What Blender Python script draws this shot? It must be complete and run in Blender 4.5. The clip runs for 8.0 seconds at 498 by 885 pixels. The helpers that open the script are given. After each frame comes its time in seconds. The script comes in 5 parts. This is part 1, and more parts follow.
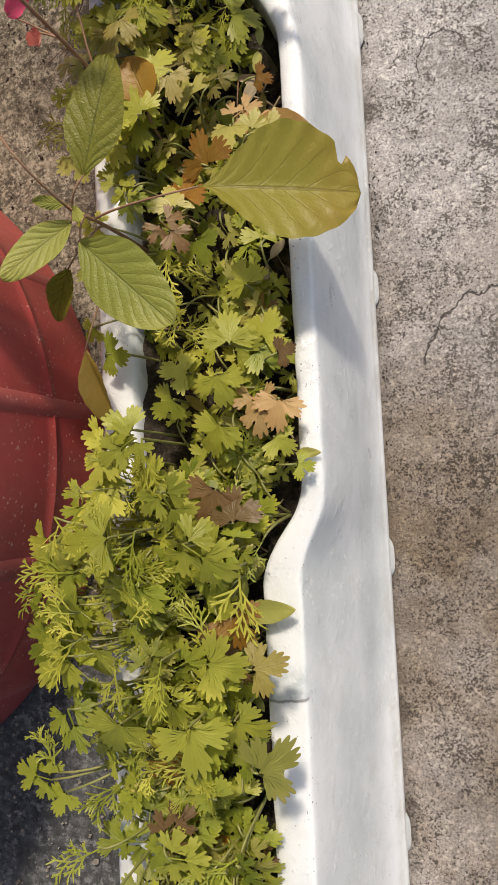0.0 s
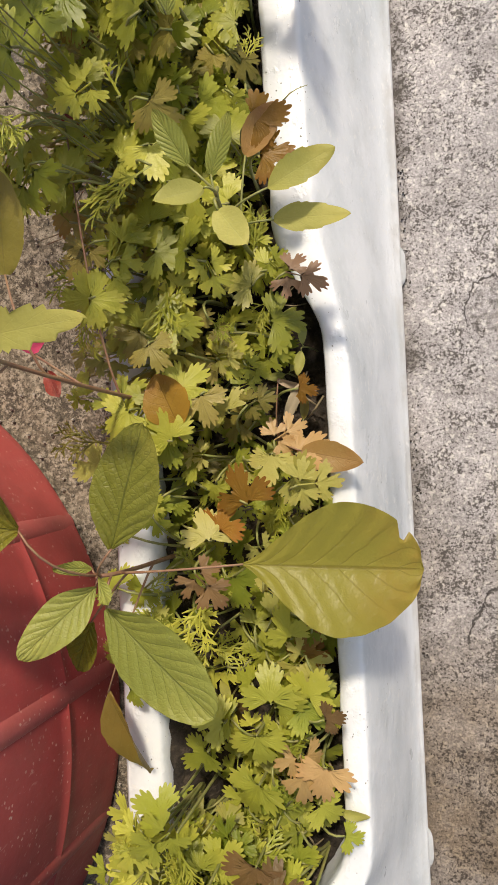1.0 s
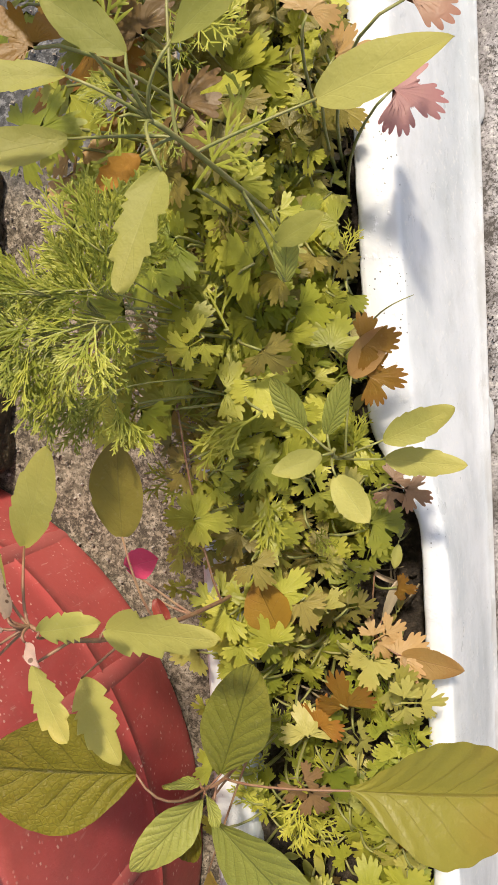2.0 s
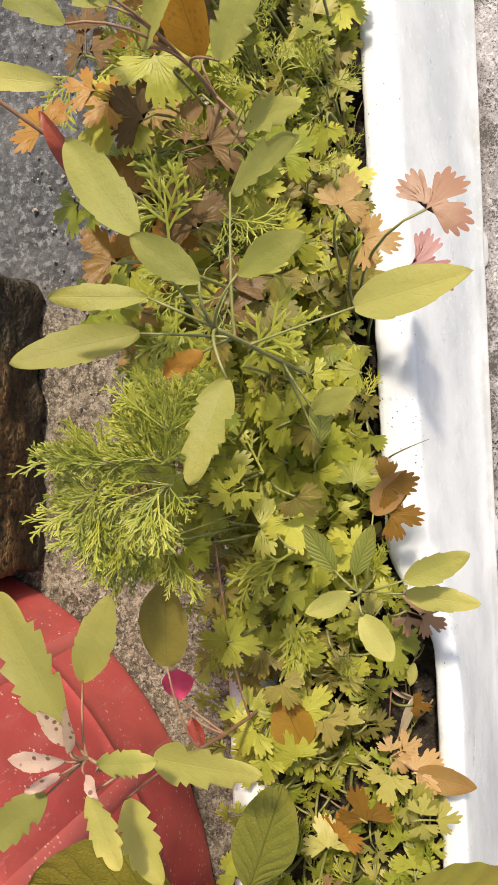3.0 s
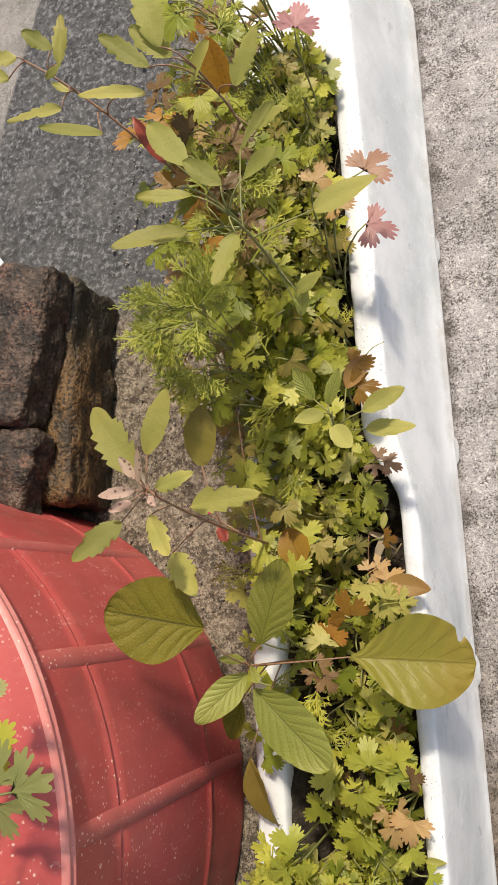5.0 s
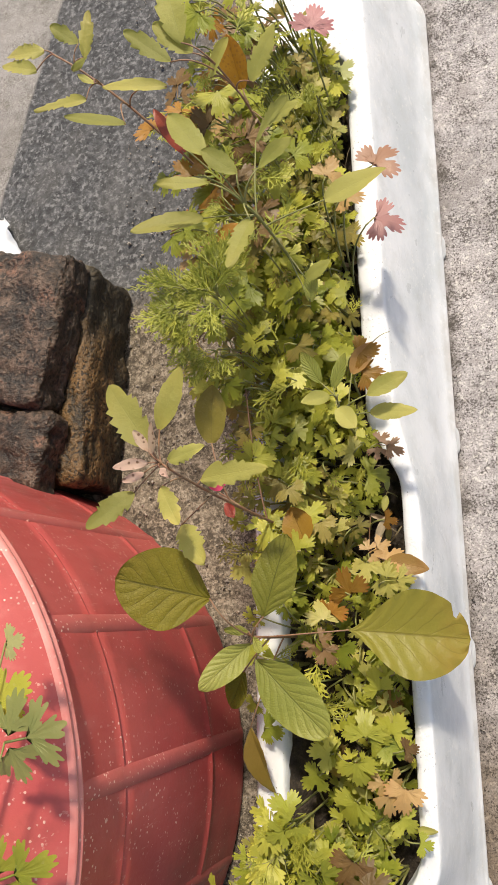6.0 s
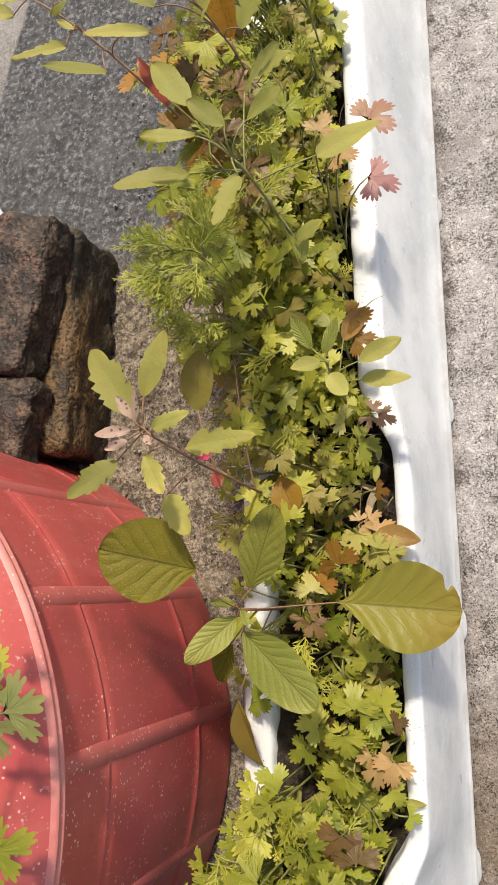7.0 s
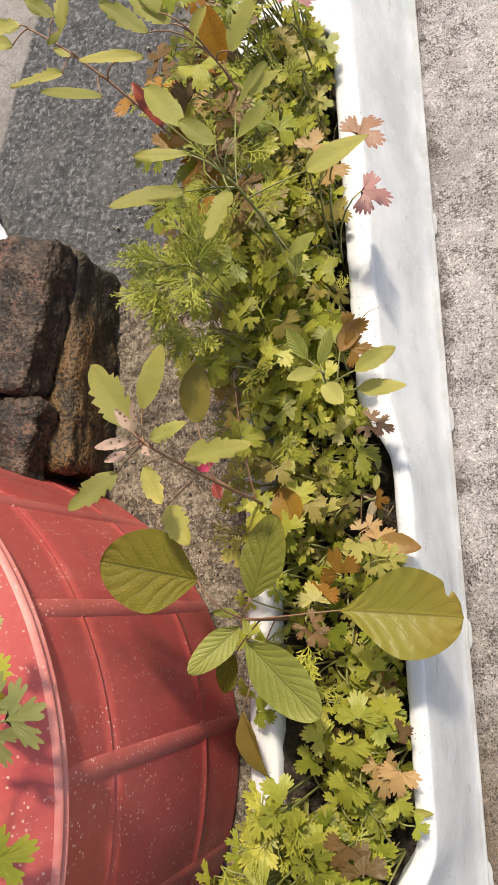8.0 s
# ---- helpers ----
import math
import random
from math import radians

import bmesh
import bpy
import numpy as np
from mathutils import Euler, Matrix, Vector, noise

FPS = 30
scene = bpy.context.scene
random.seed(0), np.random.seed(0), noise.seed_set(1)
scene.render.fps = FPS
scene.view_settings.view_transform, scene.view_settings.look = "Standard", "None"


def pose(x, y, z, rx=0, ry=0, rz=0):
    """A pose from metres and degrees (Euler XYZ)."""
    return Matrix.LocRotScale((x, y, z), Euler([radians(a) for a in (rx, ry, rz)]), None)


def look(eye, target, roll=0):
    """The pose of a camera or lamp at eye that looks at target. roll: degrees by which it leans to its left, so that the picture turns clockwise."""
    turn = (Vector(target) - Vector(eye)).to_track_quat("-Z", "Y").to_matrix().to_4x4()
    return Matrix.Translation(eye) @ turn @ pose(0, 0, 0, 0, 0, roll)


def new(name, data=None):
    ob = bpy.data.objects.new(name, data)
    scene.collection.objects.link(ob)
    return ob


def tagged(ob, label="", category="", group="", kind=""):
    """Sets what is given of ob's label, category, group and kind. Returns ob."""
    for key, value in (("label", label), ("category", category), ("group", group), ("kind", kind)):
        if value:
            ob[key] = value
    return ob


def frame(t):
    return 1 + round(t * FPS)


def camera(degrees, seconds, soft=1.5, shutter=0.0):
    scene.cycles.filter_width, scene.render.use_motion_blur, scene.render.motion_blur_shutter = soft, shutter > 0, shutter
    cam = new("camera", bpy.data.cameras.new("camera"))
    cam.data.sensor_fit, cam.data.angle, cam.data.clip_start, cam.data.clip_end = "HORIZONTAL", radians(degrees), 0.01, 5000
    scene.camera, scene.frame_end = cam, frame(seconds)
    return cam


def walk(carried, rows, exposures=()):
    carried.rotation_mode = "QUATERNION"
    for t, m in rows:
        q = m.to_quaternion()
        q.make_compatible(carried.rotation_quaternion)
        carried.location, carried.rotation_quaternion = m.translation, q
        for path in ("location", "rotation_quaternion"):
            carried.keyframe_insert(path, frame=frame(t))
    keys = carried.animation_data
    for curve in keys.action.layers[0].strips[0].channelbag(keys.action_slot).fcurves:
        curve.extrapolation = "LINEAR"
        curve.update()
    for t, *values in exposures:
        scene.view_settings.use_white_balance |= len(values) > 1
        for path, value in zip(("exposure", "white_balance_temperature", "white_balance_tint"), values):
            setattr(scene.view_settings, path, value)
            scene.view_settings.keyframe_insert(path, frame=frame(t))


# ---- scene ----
cam = camera(37.0, 8.0, 1.5)
ROWS = [
    (0.0, -0.0004, -0.0069, 0.5079, 2.89, 16.01, -2.83),
    (0.2, -0.0112, 0.0388, 0.4981, 1.47, 13.37, -3.09),
    (0.5, -0.0163, 0.1147, 0.4990, 2.59, 12.97, -2.30),
    (0.8, -0.0253, 0.1651, 0.4858, 1.05, 13.25, -2.13),
    (1.0, -0.0306, 0.1975, 0.4818, 0.08, 14.51, -2.66),
    (1.2, -0.0277, 0.2242, 0.4764, -0.84, 15.83, -3.36),
    (1.5, -0.0347, 0.2676, 0.4746, -2.23, 15.44, -3.18),
    (1.8, -0.0518, 0.3048, 0.4814, -2.95, 15.57, -2.69),
    (2.0, -0.0605, 0.3254, 0.4877, -3.74, 16.61, -2.87),
    (2.2, -0.0673, 0.3388, 0.4974, -2.60, 17.61, -2.26),
    (3.3, -0.0654, 0.3666, 0.5399, 4.21, 15.90, -1.79),
    (3.5, -0.0541, 0.3506, 0.5525, 7.28, 15.93, -2.12),
    (3.8, -0.0340, 0.3263, 0.5631, 8.74, 16.54, -3.62),
    (4.0, -0.0275, 0.3001, 0.5733, 10.09, 16.93, -3.20),
    (4.2, -0.0267, 0.2650, 0.5811, 10.28, 17.34, -2.35),
    (4.5, -0.0202, 0.2303, 0.6106, 10.54, 18.26, -2.33),
    (4.7, -0.0102, 0.2032, 0.6398, 11.55, 19.79, -2.24),
    (6.0, -0.0028, 0.1529, 0.6763, 13.48, 20.11, -0.34),
    (6.5, -0.0036, 0.1527, 0.6672, 11.97, 20.00, -0.66),
    (7.0, -0.0059, 0.1535, 0.6593, 11.39, 19.46, -0.26),
    (7.5, -0.0025, 0.1480, 0.6526, 11.19, 19.82, -0.99),
    (8.0, 0.0052, 0.1442, 0.6604, 12.78, 20.72, -1.22),
]
EXPOSURES = [(t, e + 0.05, 7250, 11) for t, e in ((0.0, 0.24), (1.0, 0.37), (1.8, 0.46), (2.2, 0.66), (3.3, 0.58), (3.5, 0.50), (4.0, 0.31), (4.5, 0.33), (6.0, 0.47), (8.0, 0.48))]
walk(cam, [(t, pose(x, y, z, rx, ry, rz)) for t, x, y, z, rx, ry, rz in ROWS], EXPOSURES)

# ---- light ----
SUN_ELEVATION, SUN_AZIMUTH = 57.0, 12.0   # azimuth clockwise from +y
world = bpy.data.worlds.new("world")
world.use_nodes = True
scene.world = world
sky = world.node_tree.nodes.new("ShaderNodeTexSky")
sky.sky_type, sky.sun_disc = "NISHITA", False
sky.sun_elevation, sky.sun_rotation = radians(SUN_ELEVATION), radians(SUN_AZIMUTH)
sky.dust_density, sky.ozone_density = 2.5, 0.7   # a hazy, whitish sky
back = world.node_tree.nodes["Background"]
back.inputs["Strength"].default_value = 0.127
world.node_tree.links.new(sky.outputs["Color"], back.inputs["Color"])
lamp = bpy.data.lights.new("sun", "SUN")
lamp.energy, lamp.angle, lamp.color = 3.22, radians(4.5), (1.0, 0.93, 0.82)
sun = new("sun", lamp)
ce, se = math.cos(radians(SUN_ELEVATION)), math.sin(radians(SUN_ELEVATION))
sun.matrix_world = look((5 * ce * math.sin(radians(SUN_AZIMUTH)), 5 * ce * math.cos(radians(SUN_AZIMUTH)), 5 * se), (0, 0, 0))


# ---- materials ----
class Nodes:
    """A small builder for node materials."""

    def __init__(self, name):
        self.mat = bpy.data.materials.new(name)
        self.mat.use_nodes = True
        self.tree = self.mat.node_tree
        self.bsdf = self.tree.nodes["Principled BSDF"]
        self.coord = self.tree.nodes.new("ShaderNodeTexCoord")

    def link(self, a, b):
        self.tree.links.new(a, b)

    def noise(self, scale, detail=4.0, rough=0.6, out="Object", stretch=None):
        n = self.tree.nodes.new("ShaderNodeTexNoise")
        n.inputs["Scale"].default_value, n.inputs["Detail"].default_value, n.inputs["Roughness"].default_value = scale, detail, rough
        src = self.coord.outputs[out]
        m = self.tree.nodes.new("ShaderNodeMapping")
        m.inputs["Location"].default_value = (1.37 + scale * 0.013, 2.11, 0.83)
        m.inputs["Scale"].default_value = stretch or (1.0, 1.0, 1.0)
        self.link(src, m.inputs["Vector"])
        self.link(m.outputs["Vector"], n.inputs["Vector"])
        return n.outputs["Fac"]

    def cells(self, scale, feature="F1", out="Object", output="Distance"):
        n = self.tree.nodes.new("ShaderNodeTexVoronoi")
        n.feature = feature
        n.inputs["Scale"].default_value = scale
        self.link(self.coord.outputs[out], n.inputs["Vector"])
        return n.outputs[output]

    def ramp(self, fac, *stops):
        n = self.tree.nodes.new("ShaderNodeValToRGB")
        el = n.color_ramp.elements
        while len(el) < len(stops):
            el.new(0.5)
        for e, (p, c) in zip(el, stops):
            e.position = p
            e.color = (c, c, c, 1) if isinstance(c, (int, float)) else (*c, 1)
        self.link(fac, n.inputs["Fac"])
        return n.outputs["Color"]

    def mix(self, fac, a, b, blend="MIX"):
        n = self.tree.nodes.new("ShaderNodeMix")
        n.data_type, n.blend_type = "RGBA", blend
        for sock, v in ((n.inputs[0], fac), (n.inputs[6], a), (n.inputs[7], b)):
            if isinstance(v, (int, float)):
                sock.default_value = v if sock.type == "VALUE" else (v, v, v, 1)
            elif isinstance(v, tuple):
                sock.default_value = (*v, 1)
            else:
                self.link(v, sock)
        return n.outputs[2]

    def math(self, op, a, b=0.0, c=0.0):
        n = self.tree.nodes.new("ShaderNodeMath")
        n.operation = op
        for sock, v in zip(n.inputs, (a, b, c)):
            if isinstance(v, (int, float)):
                sock.default_value = v
            else:
                self.link(v, sock)
        return n.outputs[0]

    def span(self, v, lo, hi, a=0.0, b=1.0):
        n = self.tree.nodes.new("ShaderNodeMapRange")
        n.interpolation_type = "SMOOTHSTEP"
        for k, x in (("From Min", lo), ("From Max", hi), ("To Min", a), ("To Max", b)):
            n.inputs[k].default_value = x
        self.link(v, n.inputs["Value"])
        return n.outputs["Result"]

    def xyz(self, out="Object"):
        n = self.tree.nodes.new("ShaderNodeSeparateXYZ")
        self.link(self.coord.outputs[out], n.inputs[0])
        return n.outputs

    def random(self):
        return self.tree.nodes.new("ShaderNodeObjectInfo").outputs["Random"]

    def bump(self, height, strength, distance):
        n = self.tree.nodes.new("ShaderNodeBump")
        n.inputs["Strength"].default_value, n.inputs["Distance"].default_value = strength, distance
        self.link(height, n.inputs["Height"])
        self.link(n.outputs["Normal"], self.bsdf.inputs["Normal"])
        return n.outputs["Normal"]

    def done(self, colour=None, rough=None, **fixed):
        for key, v in (("Base Color", colour), ("Roughness", rough)):
            if v is None:
                continue
            if isinstance(v, (int, float)):
                self.bsdf.inputs[key].default_value = v
            elif isinstance(v, tuple):
                self.bsdf.inputs[key].default_value = (*v, 1)
            else:
                self.link(v, self.bsdf.inputs[key])
        for key, v in fixed.items():
            self.bsdf.inputs[key.replace("_", " ")].default_value = v
        return self.mat


def concrete_material():
    """Weathered exposed-sand concrete: pale and gritty on one side of the planter, dark with slate-toned areas on the
    other.
    """
    m = Nodes("concrete")
    x, y, _ = m.xyz()
    warp = m.noise(5.0, 5.0)
    blotch = m.noise(9.0, 6.0, 0.65)
    patch = m.noise(38.0, 5.0, 0.7)
    thin = m.math("MULTIPLY", m.math("SUBTRACT", patch, 0.5), 0.56)
    grit = m.noise(570.0, 3.0, 0.6)
    grain = m.noise(230.0, 4.0, 0.85)
    pits = m.math("MAXIMUM", m.ramp(m.math("ADD", grit, thin), (0.402, 1.0), (0.440, 0.0)), m.ramp(m.math("ADD", grain, thin), (0.380, 1.0), (0.420, 0.0)))
    fleck = m.ramp(m.noise(340.0, 2.0, 0.5), (0.58, 0.0), (0.66, 1.0))
    pale = m.ramp(m.noise(75.0, 6.0, 0.75), (0.3, (0.238, 0.226, 0.226)), (0.5, (0.305, 0.293, 0.297)), (0.7, (0.375, 0.362, 0.366)))
    pale = m.mix(0.75, pale, m.ramp(m.noise(640.0, 3.0, 0.65), (0.36, 0.58), (0.5, 1.03), (0.64, 1.5)), "MULTIPLY")
    pale = m.mix(m.ramp(m.noise(21.0, 5.0, 0.7), (0.52, 0.0), (0.70, 0.4)), pale, (0.31, 0.285, 0.27))
    pale = m.mix(m.math("MULTIPLY", pits, 0.84), pale, (0.042, 0.036, 0.032))
    pale = m.mix(m.math("MULTIPLY", fleck, 0.55), pale, (0.60, 0.58, 0.55))
    pale = m.mix(0.8, pale, m.ramp(m.noise(13.0, 6.0, 0.68), (0.34, (0.70, 0.69, 0.68)), (0.50, (1.0, 1.0, 1.0)), (0.68, (1.28, 1.27, 1.25))), "MULTIPLY")
    # rusty-brown stain on the pale side, near the lower end
    reach = m.math("ADD", m.math("ADD", y, m.math("MULTIPLY", x, 0.5)), m.math("MULTIPLY", warp, 0.35))
    stain = m.math("MULTIPLY", m.math("MULTIPLY", m.span(reach, 0.47, 0.10), m.math("MULTIPLY", m.span(reach, -1.6, -0.7), m.span(m.math("ABSOLUTE", x), 1.7, 0.8))), m.ramp(blotch, (0.34, 0.45), (0.60, 1.0)))
    pale = m.mix(m.math("MULTIPLY", stain, 0.95), pale, (0.40, 0.315, 0.215), "MULTIPLY")
    # hairline cracks round two worn patches, darker inside
    crack, worn = 0.0, 0.0
    shake = m.math("MULTIPLY", m.math("SUBTRACT", m.noise(55.0, 4.0), 0.5), 0.022)
    for cx, cy, radius, low in ((0.030, 0.070, 0.050, 0.088), (0.005, 0.281, 0.019, 0.282)):
        ring = m.math("SQRT", m.math("ADD", m.math("POWER", m.math("SUBTRACT", x, cx), 2.0), m.math("POWER", m.math("SUBTRACT", y, cy), 2.0)))
        ring = m.math("ADD", ring, shake)
        above = m.span(m.math("SUBTRACT", y, m.math("MULTIPLY", x, 0.6)), low - 0.01, low)
        crack = m.math("MAXIMUM", crack, m.math("MULTIPLY", m.span(m.math("ABSOLUTE", m.math("SUBTRACT", ring, radius)), 0.0010, 0.0003), above))
        worn = m.math("MAXIMUM", worn, m.span(ring, radius, radius * 0.8))
    pale = m.mix(m.math("MULTIPLY", m.math("MULTIPLY", worn, m.ramp(grain, (0.44, 1.0), (0.54, 0.0))), 0.55), pale, (0.07, 0.062, 0.058))
    pale = m.mix(m.math("MULTIPLY", crack, 0.85), pale, (0.028, 0.024, 0.022))
    # dirt gathered along the foot of the trough
    gather = m.math("ADD", x, m.math("MULTIPLY", m.math("SUBTRACT", patch, 0.5), 0.030))
    gather = m.math("MULTIPLY", m.span(gather, -0.0395, -0.0500), m.ramp(patch, (0.42, 1.0), (0.60, 0.2)))
    gather = m.math("MULTIPLY", gather, m.math("MULTIPLY", m.span(x, -0.095, -0.060), m.span(m.math("ABSOLUTE", m.math("SUBTRACT", y, 0.123)), 0.70, 0.66)))
    pale = m.mix(m.math("MULTIPLY", gather, 0.6), pale, (0.055, 0.047, 0.040))
    dark = m.ramp(m.noise(120.0, 5.0, 0.75), (0.36, (0.042, 0.034, 0.025)), (0.5, (0.135, 0.113, 0.085)), (0.64, (0.30, 0.26, 0.205)))
    dark = m.mix(m.math("MULTIPLY", pits, 0.8), dark, (0.035, 0.028, 0.022))
    dark = m.mix(m.math("MULTIPLY", fleck, 0.45), dark, (0.44, 0.38, 0.31))
    dark = m.mix(m.ramp(m.noise(210.0, 3.0, 0.6), (0.57, 0.0), (0.66, 0.55)), dark, (0.34, 0.28, 0.21))
    slate = m.ramp(m.noise(130.0, 5.0, 0.75), (0.36, (0.026, 0.027, 0.029)), (0.5, (0.056, 0.058, 0.061)), (0.66, (0.118, 0.121, 0.126)))
    slate = m.mix(m.math("MULTIPLY", pits, 0.35), slate, (0.055, 0.053, 0.052))
    slate = m.mix(m.ramp(m.noise(170.0, 5.0, 0.70), (0.52, 0.0), (0.62, 0.9)), slate, (0.195, 0.197, 0.200))
    slate = m.mix(m.ramp(m.noise(18.0, 5.0), (0.46, 0.0), (0.64, 0.22)), slate, (0.14, 0.135, 0.128))
    wobble = m.math("MULTIPLY", m.math("SUBTRACT", warp, 0.5), 0.10)
    left = m.span(m.math("ADD", x, wobble), -0.10, -0.14)
    smooth = m.math("MULTIPLY", m.span(m.math("ADD", x, wobble), -0.25, -0.33), m.span(m.math("ADD", y, wobble), 0.47, 0.53))
    # darker slate tone left of the trough, towards the low-y end
    dark_zone = m.math("MULTIPLY", m.span(m.math("ADD", x, wobble), -0.16, -0.20), m.span(m.math("ADD", y, wobble), -0.06, -0.14))
    near = m.span(m.math("ADD", m.math("SQRT", m.math("ADD", m.math("MULTIPLY", x, x), m.math("MULTIPLY", y, y))), m.math("MULTIPLY", wobble, 6.0)), 2.2, 1.2)
    left = m.math("MULTIPLY", left, near)
    dark_zone = m.math("MULTIPLY", dark_zone, near)
    smooth = m.math("MULTIPLY", smooth, near)
    colour = m.mix(left, pale, dark)
    colour = m.mix(dark_zone, colour, m.mix(0.12, slate, (0.02, 0.02, 0.02)))
    colour = m.mix(smooth, colour, slate)
    strip = m.math("MULTIPLY", m.span(m.math("ADD", m.math("ADD", x, m.math("MULTIPLY", y, -0.257)), m.math("MULTIPLY", wobble, 0.15)), -0.746, -0.752), smooth)
    colour = m.mix(m.math("MULTIPLY", strip, 0.85), colour, m.mix(0.5, pale, (0.22, 0.205, 0.175)))
    height = m.math("ADD", m.math("MULTIPLY", grain, 0.8), m.math("MULTIPLY", grit, 0.4))
    m.bump(m.math("SUBTRACT", height, m.math("MULTIPLY", crack, 0.6)), 0.6, 0.0020)
    return m.done(colour, m.ramp(patch, (0.3, 0.72), (0.7, 0.95)), Specular_IOR_Level=0.25)


def foam_material():
    """White painted moulded foam: faint bead pattern, grey film, black specks of dirt."""
    m = Nodes("white_foam")
    x, y, z = m.xyz()
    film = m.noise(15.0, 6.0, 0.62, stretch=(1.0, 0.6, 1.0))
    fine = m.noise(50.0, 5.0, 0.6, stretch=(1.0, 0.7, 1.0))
    # the film is grime; its thinning on the rim paints the sunlit top
    sunlit_rim = m.span(z, 0.0975, 0.0995, 1.0, 0.35)
    colour = m.mix(m.math("MULTIPLY", m.ramp(film, (0.38, 0.0), (0.62, 0.9)), sunlit_rim), (0.660, 0.683, 0.712), (0.475, 0.515, 0.545))
    colour = m.mix(m.ramp(fine, (0.52, 0.0), (0.72, 0.40)), colour, (0.44, 0.45, 0.445))
    colour = m.mix(m.ramp(m.noise(190.0, 3.0), (0.62, 0.0), (0.70, 0.6)), colour, (0.70, 0.70, 0.69))
    speck = m.ramp(m.math("ADD", m.cells(300.0), m.math("MULTIPLY", m.noise(420.0, 3.0, 0.7), 0.50)), (0.335, 1.0), (0.395, 0.0))
    rim = m.math("MULTIPLY", m.span(z, 0.094, 0.0985), m.ramp(m.noise(24.0, 3.0), (0.46, 0.0), (0.56, 1.0)))
    face = m.ramp(m.noise(17.0, 3.0), (0.60, 0.0), (0.68, 0.6))
    colour = m.mix(m.math("MULTIPLY", speck, m.math("MAXIMUM", rim, face)), colour, (0.10, 0.10, 0.095))
    # an old seam across the rim with a grey smear beside it
    across = m.math("ADD", m.math("SUBTRACT", y, -0.2240), m.math("MULTIPLY", m.math("SUBTRACT", fine, 0.5), 0.006))
    top = m.math("MULTIPLY", m.span(z, 0.097, 0.099), m.span(x, 0.012, 0.020))
    smear = m.math("MULTIPLY", m.math("MULTIPLY", m.span(across, -0.001, 0.002), m.span(across, 0.024, 0.012)), m.ramp(m.noise(130.0, 4.0, 0.7), (0.36, 0.25), (0.56, 1.0)))
    colour = m.mix(m.math("MULTIPLY", m.math("MULTIPLY", smear, top), 0.7), colour, (0.36, 0.41, 0.44))
    colour = m.mix(m.math("MULTIPLY", m.math("MULTIPLY", m.span(m.math("ABSOLUTE", across), 0.0012, 0.0004), top), 0.75), colour, (0.14, 0.14, 0.14))
    strokes = m.ramp(m.noise(70.0, 4.0, 0.6, stretch=(1.0, 0.42, 1.0)), (0.50, 0.0), (0.66, 1.0))
    colour = m.mix(m.math("MULTIPLY", m.math("MULTIPLY", strokes, m.ramp(film, (0.40, 0.08), (0.62, 0.38))), sunlit_rim), colour, (0.42, 0.46, 0.48))
    low = m.math("MULTIPLY", m.span(z, 0.016, 0.002), m.ramp(fine, (0.4, 0.2), (0.6, 1.0)))
    colour = m.mix(m.math("MULTIPLY", low, 0.4), colour, (0.36, 0.33, 0.29))
    # glints off small dents, painted as pale marks in clusters
    glints = m.math("MULTIPLY", m.ramp(m.noise(330.0, 2.0, 0.5, stretch=(1.0, 0.6, 1.0)), (0.60, 0.0), (0.68, 1.0)), m.ramp(m.noise(28.0, 3.0), (0.50, 0.0), (0.60, 1.0)))
    colour = m.mix(m.math("MULTIPLY", glints, 0.4), colour, (0.76, 0.76, 0.75))
    bead = m.cells(330.0)
    dents = m.ramp(m.noise(150.0, 3.0, 0.55, stretch=(1.0, 0.8, 1.0)), (0.56, 0.0), (0.70, 1.0))
    m.bump(m.math("ADD", m.math("ADD", m.math("MULTIPLY", bead, 0.18), m.math("MULTIPLY", dents, 1.1)), m.math("MULTIPLY", m.noise(40.0, 3.0), 0.9)), 0.20, 0.0016)
    m.bsdf.inputs["Subsurface Radius"].default_value = (1.0, 1.0, 1.0)
    return m.done(colour, m.ramp(fine, (0.3, 0.26), (0.7, 0.48)), Specular_IOR_Level=0.5, Subsurface_Weight=0.65, Subsurface_Scale=0.010)


def soil_material():
    m = Nodes("soil")
    a, b = m.noise(90.0, 6.0, 0.7), m.noise(420.0, 4.0, 0.7)
    colour = m.ramp(a, (0.34, (0.013, 0.009, 0.006)), (0.5, (0.046, 0.033, 0.022)), (0.70, (0.14, 0.105, 0.075)))
    colour = m.mix(m.ramp(b, (0.66, 0.0), (0.74, 0.8)), colour, (0.22, 0.19, 0.15))
    m.bump(m.math("ADD", a, b), 1.0, 0.008)
    return m.done(colour, 0.9)


